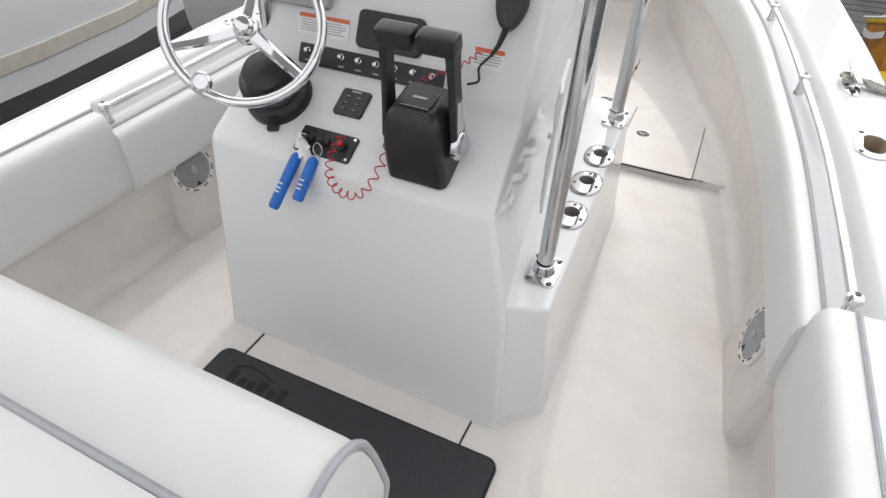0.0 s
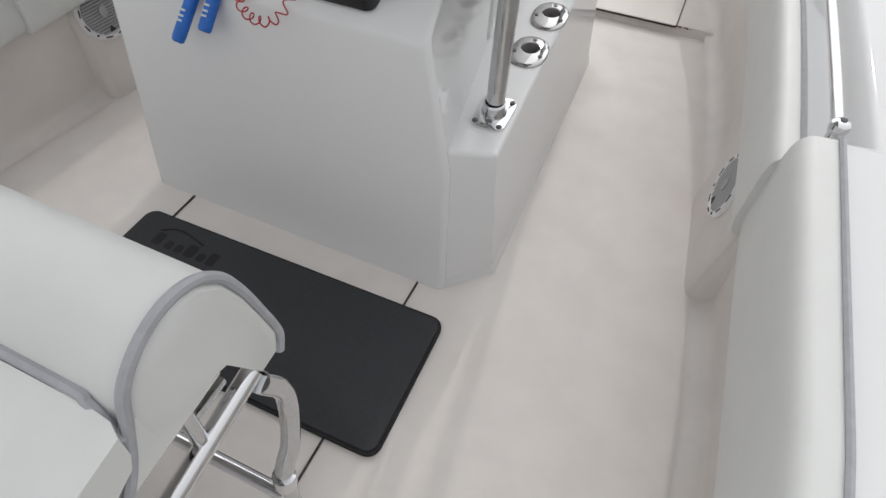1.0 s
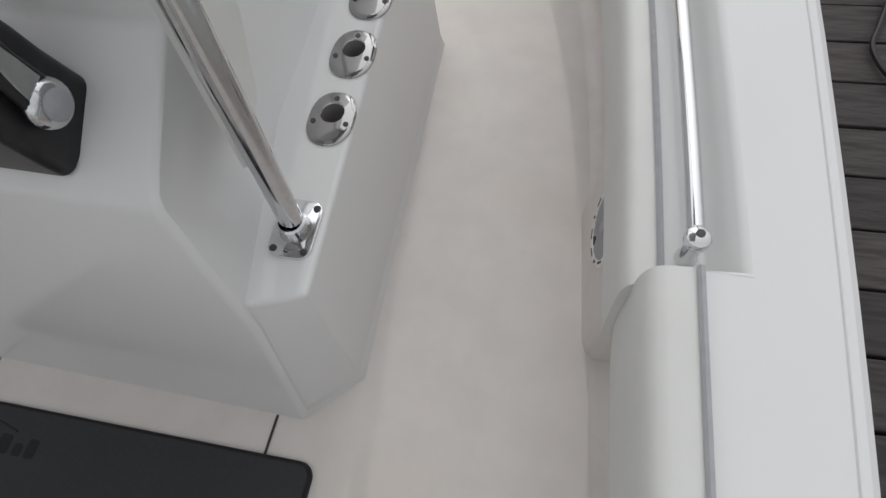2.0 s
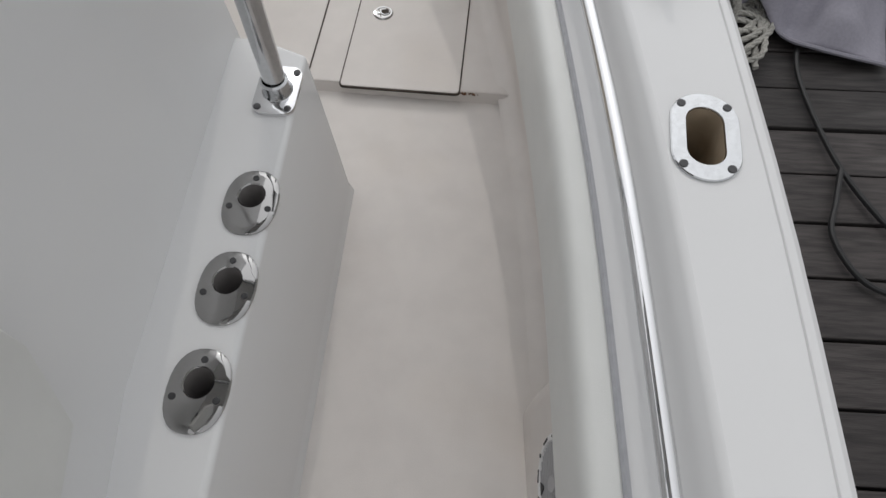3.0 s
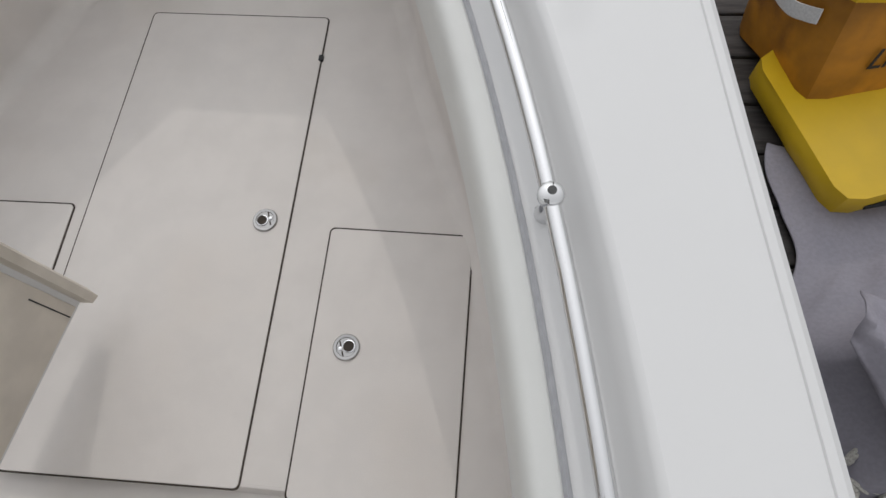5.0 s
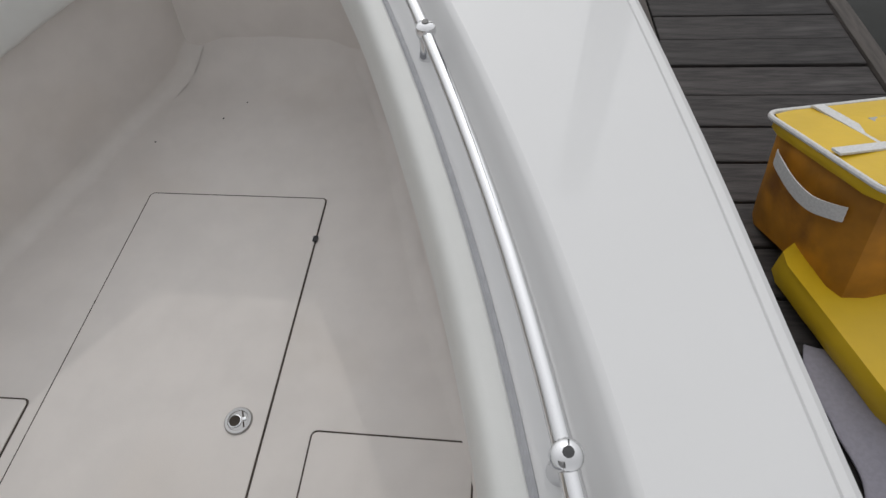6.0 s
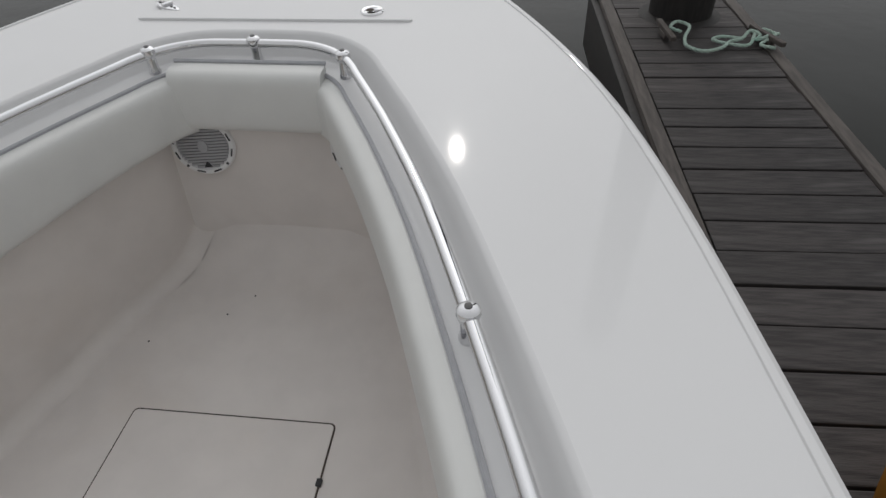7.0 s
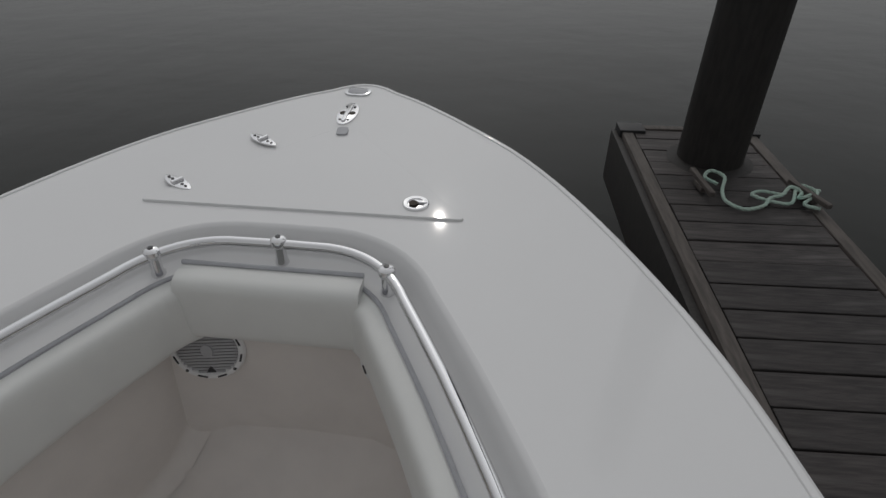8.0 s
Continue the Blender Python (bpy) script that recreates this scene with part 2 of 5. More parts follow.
def coaming(n=36):
    """The inner edge of the side decks, from starboard aft round the bow to port aft, as (x, y)."""
    stb = [(spline(COAM, REC[1] + (3.60 - REC[1]) * k / n), REC[1] + (3.60 - REC[1]) * k / n) for k in range(n + 1)]
    a = Vector(stb[-1])
    b, c = Vector((0.235, BOW_Y)), Vector((0.12, BOW_Y + 0.012))
    corner = []
    for k in range(1, 9):
        u = k / 9
        corner.append(tuple((1 - u) ** 2 * a + 2 * u * (1 - u) * b + u * u * c))
    half = stb + corner + [tuple(c)]
    port = [(side(x, y, -1), y) for x, y in reversed(half)]
    port += [(side(spline(COAM, y), y, -1), y) for y in (0.17, REC[-1])]
    return half + [(0.0, BOW_Y + 0.014)] + port


def offset(path, d):
    """The path moved outwards (away from the cockpit) by d."""
    out = []
    for i, p in enumerate(path):
        a, b = Vector(path[max(0, i - 1)]), Vector(path[min(len(path) - 1, i + 1)])
        t = (b - a).normalized()
        out.append((p[0] + t.y * d, p[1] - t.x * d))
    return out


def outline_outer(inset=0.0, n=60):
    """The deck's outer edge from starboard aft round the tip to port aft."""
    stb = []
    for k in range(n + 1):
        y = AFT + (BOW_END - AFT) * (1 - (1 - k / n) ** 1.6)
        stb.append((spline(OUTER, y), y))
    tip = []
    a, b, c = Vector(stb[-1]), Vector((0.055, TIP)), Vector((0.0, TIP))
    for k in range(1, 6):
        u = k / 6
        tip.append(tuple((1 - u) ** 2 * a + 2 * u * (1 - u) * b + u * u * c))
    half = stb + tip
    full = half + [(0.0, TIP)] + [(side(x, y, -1), y) for x, y in reversed(half)]
    return offset(full, -inset) if inset else full


COAMING = coaming()
RECESS_W = 0.108


def bow_floor(y):
    return 0.03 + 0.10 * max(0.0, y - 3.1) + 0.14 * max(0.0, (y - 3.5) / 0.222) ** 2.5


# ---- water and setting ----
WATER_Z = -0.30
bm = bmesh.new()
n = 40
def far(k):
    u = 2 * k / n - 1
    return math.copysign(abs(u) ** 4 * 3000 + abs(u) * 20, u)
grid = [[bm.verts.new((far(i), far(j), WATER_Z)) for i in range(n + 1)] for j in range(n + 1)]
for j in range(n):
    for i in range(n):
        bm.faces.new((grid[j][i], grid[j][i + 1], grid[j + 1][i + 1], grid[j + 1][i]))
tagged(part("water", bm, WATER), "dark calm harbour water reflecting an overcast sky", "water", kind="structure")

# ---- hull and decks ----
hull = thing("boat_hull", "white fibreglass centre console boat hull with wide side decks", "boat hull", kind="structure")

# topsides, from the deck's edge down to the water
deck_edge = outline_outer()
loops = []
for z_drop, inn in ((-0.004, 0.0), (-0.012, -0.012), (-0.045, -0.016), (-0.06, 0.0), (-0.30, 0.05), (-0.75, 0.13), (-1.3, 0.22)):
    ring_pts = offset(deck_edge, -inn)
    loops.append([(x, y, sheer(y) + z_drop) for x, y in ring_pts])
part("hull_side", rings(loops, closed=False), GEL, hull)

# side decks and foredeck: one flat sheet with the cockpit cut out of it
lip = outline_outer(0.017)
edge_in = offset(COAMING, RECESS_W)


def aft_edge(y):
    """Half width of the cockpit opening aft of the recess."""
    return 1.172 + 0.05 * min(0.6, max(0.0, 0.212 - y))


half_in = {}
for s in (1, -1):
    aft_ys = [AFT, -0.8, -0.265, -0.1, REC[s]]
    half_in[s] = [(side(aft_edge(y), y, s), y) for y in aft_ys]
inner = half_in[1] + [p for p in edge_in if p[1] > REC[1 if p[0] > 0 else -1] + 0.002] + half_in[-1][::-1]
bm = bmesh.new()
ov = [bm.verts.new((x, y, sheer(y))) for x, y in lip]
iv = [bm.verts.new((x, y, sheer(y))) for x, y in inner]
edges = [bm.edges.new(p) for row in (ov, iv) for p in zip(row, row[1:])]
edges += [bm.edges.new((ov[0], iv[0])), bm.edges.new((ov[-1], iv[-1]))]
HAWSE = [(1, pose(1.241, 0.985, sheer(0.985), 2.7, 0, -3)), (-1, pose(side(1.241, 0.985, -1), 0.985, sheer(0.985), 2.7, 0, 3))]
for s, hm in HAWSE:
    ring_v = []
    for x, y in rounded(0.060, 0.114, 0.0295, 8):
        p = hm @ Vector((x, y, 0))
        ring_v.append(bm.verts.new((p.x, p.y, sheer(p.y))))
    edges += [bm.edges.new((a, b)) for a, b in zip(ring_v, ring_v[1:] + ring_v[:1])]
bmesh.ops.triangle_fill(bm, edges=edges, use_beauty=True)
part("side_deck", bm, GEL, hull, flat=True)
# the raised lip round the deck's edge
loops = []
for inn, dz in ((0.020, -0.004), (0.016, 0.003), (0.012, 0.0045), (0.003, 0.002), (0.0, -0.004)):
    loops.append([(x, y, sheer(y) + dz) for x, y in outline_outer(inn)])
part("deck_lip", rings(loops, closed=False), GEL, hull)
# the rail recess with its sloped outer side
loops = []
for w, dz in ((0.0, -0.17), (0.0, -0.068), (0.006, -0.062), (0.060, -0.060), (0.068, -0.056), (0.080, -0.035), (0.095, -0.008), (0.101, -0.002), (RECESS_W, 0.0)):
    loops.append([(x, y, sheer(y) + dz) for x, y in offset(COAMING, w)])
part("rail_recess", rings(loops, closed=False), GEL, hull)
for s in (1, -1):
    # end wall of the recess and the inner edge of the aft side deck
    bm = bmesh.new()
    rec = REC[s]
    z = sheer(rec)
    prof = [(1.131, -0.17), (1.131, -0.064), (1.191, -0.060), (1.211, -0.04), (1.226, -0.008), (1.240, 0.0005), (1.126, 0.0005)]
    vs = [bm.verts.new((side(x, rec, s), rec, z + dz)) for x, dz in prof]
    bm.faces.new(vs)
    part("recess_end", bm, GEL, hull, flat=True)
    loops = []
    for dx, dz in ((0.002, 0.0), (-0.002, -0.006), (-0.002, -0.25)):
        loops.append([(side(aft_edge(y) + dx, y, s), y, sheer(y) + dz) for y in (AFT, -0.8, -0.265, -0.1, rec)])
    part("deck_edge", rings(loops, closed=False), GEL, hull)


def floor_edge(y):
    """Half width of the cockpit floor."""
    return spline([(AFT, 1.24), (-0.15, 1.205), (0.15, 1.172), (0.80, 1.118), (1.12, 1.085), (1.66, 0.995), (2.3, 0.835), (2.8, 0.65), (3.1, 0.56), (3.42, 0.455), (3.70, 0.32)], y)


# inner walls of the cockpit
for s in (1, -1):
    loops = []
    ys = [AFT + (3.69 - AFT) * k / 60 for k in range(61)]
    cove = 0.055
    for k in range(8):
        a = radians(15 * min(k, 6))
        row = []
        for y in ys:
            f = bow_floor(y) if y > 1.68 else -0.003
            x0 = floor_edge(y)
            x1 = spline(COAM, y) + 0.012 if y > REC[s] else aft_edge(y) + 0.02
            z = f + cove * (1 - math.cos(a)) if k < 7 else sheer(y) - 0.15
            lean = (z - f) / (sheer(y) - 0.15 - f)
            row.append((side(x0 + (x1 - x0) * lean - cove * (1 - math.sin(a)), y, s), y, z))
        loops.append(row)
    part("inner_wall", rings(loops, closed=False), NONSKID, hull)
bm = bmesh.new()
loops = [[(x, y, z) for x, y in ((-0.40, 3.66), (-0.2, BOW_Y - 0.022), (0.0, BOW_Y - 0.018), (0.2, BOW_Y - 0.022), (0.40, 3.66))] for z in (0.18, 0.5, 0.74)]
part("bow_wall", rings(loops, closed=False), NONSKID, hull)
bm = box(-1.25, 1.42, AFT - 0.1, AFT, -0.2, 0.66)
part("transom", bm, GEL, hull)

# cockpit floor, foredeck floor one step up
floor = thing("floor", "pale cream non-skid fibreglass cockpit floor with faint stains", "floor", kind="structure")
STEP_Y = 1.695


def strip(y0, y1, zf, n=14):
    rows = []
    for k in range(n + 1):
        y = y0 + (y1 - y0) * k / n
        w, wp = floor_edge(y) + 0.05, side(floor_edge(y) + 0.05, y, -1)
        rows.append([(wp + (w - wp) * i / 12, y, zf(y)) for i in range(13)])
    return rings(rows, closed=False)


part("cockpit_floor", strip(AFT, STEP_Y + 0.02, lambda y: -0.004), NONSKID, floor)
fore = strip(STEP_Y, 3.78, bow_floor, 40)
part("bow_floor", fore, NONSKID, floor)
rows = [[(x, STEP_Y - d, z) for x in (-0.9, 0.0, 1.05)] for d, z in ((-0.006, 0.0305), (0.002, 0.028), (0.006, 0.02), (0.014, -0.005))]
part("step_riser", rings(rows, closed=False), NONSKID, floor)


# ---- bolsters ----


def bolster(path, z_top, height, thick, label, grp="coaming bolsters"):
    """A padded coaming bolster along a path of (x, y), its face inboard, with grey piping along the top."""
    ob = thing("coaming_bolster", label, "bolster", grp)
    prof = []
    for a in range(0, 181, 12):
        c, q = math.cos(radians(a)), math.sin(radians(a))
        prof.append((-abs(q) ** 0.42, -0.5 + 0.5 * math.copysign(abs(c) ** 0.42, c)))
    m = len(path)
    loops = []
    full, wide = height, thick
    for i, (x, y) in enumerate(path):
        height = full * (1 - 0.28 * smooth01(2.7, 3.7, y)) if full > 0.22 else full
        thick = wide(y) if callable(wide) else wide
        a, b = Vector(path[max(0, i - 1)]), Vector(path[min(m - 1, i + 1)])
        t = (b - a).normalized()
        nx, ny = t.y, -t.x
        end = min(i, m - 1 - i)
        k = (0.955, 0.99, 1.0)[end] if end < 3 else 1.0
        loops.append([(x + nx * u * thick * k, y + ny * u * thick * k, z_top(y) - height * 0.5 + (v + 0.5) * height * (1 - (1 - k) * 0.25)) for u, v in prof])
    part("cushion", rings(loops), VINYL, ob)
    pip = [(p[0], p[1], z_top(p[1]) + 0.003) for p in offset(path, 0.004)]
    part("piping", tube(pip, 0.006, 6), PIPING, ob, "grey welt piping")
    return ob


def run(path, y0, y1, s):
    """The stretch of the coaming between two stations on one side."""
    return [p for p in path if y0 <= p[1] <= y1 and (p[0] > centre(p[1])) == (s > 0)]


def dense(path, k=3):
    out = []
    for a, b in zip(path, path[1:]):
        for i in range(k):
            out.append((a[0] + (b[0] - a[0]) * i / k, a[1] + (b[1] - a[1]) * i / k))
    return out + [path[-1]]


face = offset(COAMING, -0.002)
for s, word in ((1, "starboard"), (-1, "port")):
    fwd = dense(run(face, REC[s] - 0.004, 3.70, s))
    bolster(fwd, lambda y: sheer(y) - 0.062, 0.235, 0.052, "long white vinyl coaming bolster with grey piping under the rail")
    aft = [(side(aft_edge(y) - 0.008, y, s), y) for y in [AFT + 0.05 + (REC[s] + 0.002 - AFT - 0.05) * k / 60 for k in range(61)]]
    if s < 0:
        aft = aft[::-1]
    bolster(aft, lambda y: sheer(y) + 0.004, 0.30, lambda y: 0.062 + 0.012 * smooth01(-0.6, 0.3, y), "thick white vinyl bolster on the aft cockpit side")
bow_path = [(0.215 - 0.43 * k / 24, BOW_Y - 0.012) for k in range(25)]
bolster(bow_path, lambda y: sheer(y) - 0.035, 0.182, 0.070, "short white vinyl bolster across the bow")

# ---- grab rail in the recess ----
rail = thing("grab_rail", "polished stainless grab rail running round the bow recess on short posts", "rail")
rp = dense(offset(COAMING, 0.038), 6)
rail_pts = [(x, y, sheer(y) - 0.008) for x, y in rp if y > REC[1 if x > 0 else -1] + 0.04]
part("tube", tube(rail_pts, 0.0125, 12), CHROME, rail)
posts = []
for s in (1, -1):
    for y in (REC[s] + 0.045, 1.390, 2.115, 2.878, 3.70):
        best = min((p for p in rp if (p[0] > centre(p[1])) == (s > 0)), key=lambda p: abs(p[1] - y) + (0 if y < 3.6 else abs(abs(p[0]) - 0.28)))
        posts.append(best)
posts.append((0.0, BOW_Y + 0.052))
for x, y in posts:
    z = sheer(y)
    bm = lathe([(0.017, -0.062), (0.0165, -0.055), (0.0135, -0.045), (0.0135, -0.016), (0.0175, -0.012), (0.0195, -0.004), (0.0185, 0.006), (0.013, 0.0115), (0.0, 0.0135)], 18, Matrix.Translation((x, y, z)), cap=False)
    post = part("rail_post", bm, CHROME, rail)
    part("screw", lathe([(0.0068, 0.0118), (0.0065, 0.0148), (0.0, 0.0152)], 10, Matrix.Translation((x, y, z)), cap=False), SCREW, post, "cross-head screw")

# ---- deck hatches ----


def latch_at(x, y, z, turn, parent, r=0.034):
    m = pose(x, y, z, 0, 0, turn)
    prof = [(r * 1.04, -0.002), (r, 0.003), (r * 0.93, 0.0055), (r * 0.74, 0.0050), (r * 0.70, 0.0032), (0.0, 0.0032)]
    lt = part("latch", lathe(prof, 28, m, cap=False), STEEL, parent, "round polished flush latch")
    hole = m @ Matrix.Translation((-r * 0.20, 0, 0))
    part("finger_ring", lathe([(r * 0.46, 0.0030), (r * 0.46, 0.0062), (r * 0.40, 0.0068), (r * 0.37, 0.0040)], 22, hole, cap=False), CHROME, lt)
    part("finger_hole", lathe([(r * 0.39, 0.0046), (0.0, 0.0042)], 20, hole, cap=False), DARK, lt)
    part("pull", slab(rounded(r * 0.30, r * 0.26, r * 0.11, 4, r * 0.44, 0), 0.003, 0.0066, 0.001, m), CHROME, lt)
    for s in (1, -1):
        part("groove", slab(rounded(r * 0.09, r * 0.42, r * 0.04, 3, r * 0.36, s * r * 0.40), 0.0032, 0.0047, m=m), DARK, lt)
    return lt


def hatch(x0, x1, y0, y1, z, lat, label, name="deck_hatch", mat=None, raise_by=0.0022):
    """A flush lid with a dark seal gap round it."""
    ob = thing(name, label, "hatch", "deck hatches")
    w, h, cx, cy = x1 - x0, y1 - y0, (x0 + x1) / 2, (y0 + y1) / 2
    part("seal_gap", slab(rounded(w + 0.0085, h + 0.0085, 0.016, 4, cx, cy), z - 0.006, z + 0.0012), DARK, ob, "dark seal round the lid")
    part("lid", slab(rounded(w, h, 0.013, 4, cx, cy), z - 0.006, z + raise_by + 0.0012, 0.002), mat or NONSKID, ob)
    if lat:
        latch_at(lat[0], lat[1], z + raise_by + 0.0012, lat[2], ob)
    return ob


small = hatch(-0.191, 0.191, -0.338, 0.338, 0.031, (-0.103, 0.017, 200), "small cream deck hatch with a round steel latch")
small.matrix_world = pose(0.614, 2.016, 0, 0, 0, 0.4)
big = hatch(-0.288, 0.288, -0.70, 0.70, 0.031, (0.222, -0.025, 20), "long cream centre deck hatch with a round steel latch")
big.matrix_world = pose(0.012, 2.384, 0, 0, 0, 0.9)
other = hatch(-0.191, 0.191, -0.338, 0.338, 0.031, None, "small cream deck hatch on the port side of the foredeck")
other.matrix_world = pose(-0.500, 2.03, 0, 0, 0, 1.5)
# hinges at the lids' edges
bm = box(0.286, 0.300, 2.915, 2.935, 0.03, 0.04, 0.002)
tagged(part("hinge", bm, INK), "small dark hinge at the hatch edge", "hinge")

# ---- foot mat ----
mat_ob = thing("foot_mat", "dark charcoal foam mat with black edges in front of the helm", "mat", at=pose(0.030, -0.290, 0.0, 0, 0, 0.9))
part("base_layer", slab(rounded(0.988, 0.404, 0.035, 6), -0.003, 0.010, 0.002), FOAM_EDGE, mat_ob)
part("top_layer", slab(rounded(0.972, 0.388, 0.028, 6), 0.008, 0.0155, 0.002), FOAM, mat_ob)
# the maker's mark as plain shapes
for k, (dx, w, hh) in enumerate(((0.0, 0.024, 0.030), (0.030, 0.020, 0.020), (0.054, 0.020, 0.020), (0.080, 0.026, 0.030), (0.108, 0.020, 0.020), (0.132, 0.022, 0.030))):
    part("logo_bar", slab(rounded(w * 1.25, hh * 1.5, 0.008, 3, -0.385 + dx * 1.45, 0.100 + hh * 0.75 - 0.012), 0.0150, 0.0162), FOAM_EDGE, mat_ob)
part("logo_wave", tube(curve_pts([(-0.40, 0.140, 0.0155), (-0.36, 0.160, 0.0155), (-0.31, 0.158, 0.0155), (-0.25, 0.142, 0.0155)], 5), 0.003, 5), FOAM_EDGE, mat_ob)

# floor panel seams in front of the console
for x in (-0.395, 0.393):
    bm = box(x - 0.0025, x + 0.0025, -0.62, 0.01, -0.006, 0.0006)
    part("panel_seam", bm, DARK, floor)

# ---- console ----
CX = -0.015
console = thing("helm_console", "white fibreglass helm console with a sloped dash and side ledges", "console")


def sect(y, pts):
    return [(CX + x, y, z) for x, z in pts]


# lower plinth with chamfered corners: loops of the outline at rising heights
def plinth_outline(z):
    u = z / 0.45
    fl = 0.585 - 0.040 * u      # starboard half width at the aft quarter
    ff = 0.545 - 0.035 * u      # starboard half width forward
    ya = 0.024 + 0.118 * u
    return [(0.475 - 0.040 * u, ya), (fl, 0.135 + 0.04 * u), (ff, 1.30), (0.40, 1.385 - 0.05 * u),
            (-0.40, 1.385 - 0.05 * u), (-0.44, 1.30), (-0.47, 0.14 + 0.04 * u), (-0.46, ya)]


def ledge_z(y):
    return 0.395 + 0.085 * (y - 0.2) / 1.0


loops = []
for z in (-0.004, 0.03, 0.2, 1.0):
    lp = []
    for x, y in plinth_outline(min(z, 0.42)):
        zz = z if z < 0.5 else ledge_z(y) + 0.004
        out = 1.0 + (0.012 if z < 0.0 else 0.0)
        lp.append((CX + x * out, y, zz))
    loops.append(lp)
bm = rings(loops)
bmesh.ops.bevel(bm, geom=[e for e in bm.edges if abs(e.verts[0].co.z - e.verts[1].co.z) > 0.15 or min(e.verts[0].co.z, e.verts[1].co.z) > 0.35], offset=0.012, segments=3, affect="EDGES", profile=0.6)
# holes for the rod holders through its top
top_face = max((f for f in bm.faces if abs(f.normal.z) > 0.9 and f.calc_center_median().z > 0.3), key=lambda f: f.calc_area())
rim_edges = list(top_face.edges)
bmesh.ops.delete(bm, geom=[top_face], context="FACES_ONLY")
for yh in (0.579, 0.760, 0.934):
    ring_v = []
    for k in range(24):
        a = 2 * math.pi * k / 24
        yy = yh + 0.004 + 0.0285 * math.sin(a)
        ring_v.append(bm.verts.new((0.469 + 0.0285 * math.cos(a), yy, ledge_z(yy) + 0.004)))
    rim_edges += [bm.edges.new((a, b)) for a, b in zip(ring_v, ring_v[1:] + ring_v[:1])]
bmesh.ops.triangle_fill(bm, edges=rim_edges, use_beauty=True)
part("plinth", bm, GEL, console)

# upper body: profile of the helm side, lofted across
prof = [(0.012, -0.004), (0.10, 0.33), (0.178, 0.615), (0.192, 0.634), (0.228, 0.655), (0.425, 0.770), (0.445, 0.785), (0.53, 0.965), (0.60, 1.13), (0.66, 1.16), (1.25, 1.15), (1.330, 1.09), (1.362, 0.80), (1.374, 0.36), (1.376, -0.004)]
loops = []
for x, d in ((-1, 1), (-0.985, 0.35), (-0.96, 0.0), (-0.4, 0.0), (0.0, 0.0), (0.4, 0.0), (0.96, 0.0), (0.985, 0.35), (1, 1)):
    row = []
    for y, z in prof:
        right = spline([(0.0, 0.485), (0.43, 0.435), (0.68, 0.345), (1.2, 0.315)], z) - 0.12 * smooth01(1.25, 1.37, y) * (1 - smooth01(0.38, 0.66, z))
        left = 0.525 + 0.07 * smooth01(0.0, 0.68, z) - 0.10 * smooth01(0.8, 1.3, y)
        mid = Vector((0.7, 0.7))
        v = Vector((y, z)) - mid
        p = mid + v * (1 - 0.016 * d / max(v.length, 0.2))
        row.append((CX + x * (right if x > 0 else left), p.x, p.y))
    loops.append(row)
part("body", rings(loops), GEL, console)

# ---- T-top legs ----


def leg(base, top, yaw, label):
    ob = thing("support_pole", label, "pole", "tower poles")
    b, t = Vector(base), Vector(top)
    part("tube", tube([b + (t - b) * 0.01, t], 0.0235, 16), SATIN, ob)
    m = Matrix.Translation(b) @ pose(0, 0, 0, 4.9, 0, yaw)
    plate = part("base_plate", slab(rounded(0.090, 0.128, 0.026, 5), -0.002, 0.006, 0.002, m), CHROME, ob)
    part("weld_collar", lathe([(0.034, 0.005), (0.030, 0.012), (0.0285, 0.034), (0.024, 0.038)], 18, m, cap=False), SATIN, ob)
    for x, y in ((0.032, 0.048), (-0.032, 0.048), (0.032, -0.048), (-0.032, -0.048)):
        part("screw", lathe([(0.008, 0.005), (0.0075, 0.008), (0.004, 0.009), (0.0, 0.0085)], 10, m @ Matrix.Translation((x, y, 0)), cap=False), SCREW, plate)
    return ob


leg((0.472, 0.302, ledge_z(0.302) + 0.006), (0.49, 0.37, 2.2), 0, "polished aluminium tower pole bolted to the console ledge aft")
leg((0.460, 1.193, ledge_z(1.193) + 0.006), (0.455, 1.215, 2.2), 0, "polished aluminium tower pole bolted to the console ledge forward")
leg((-0.585, 0.50, 0.10), (-0.585, 0.53, 2.2), 0, "polished aluminium tower pole on the port side of the console")

# ---- rod holders ----


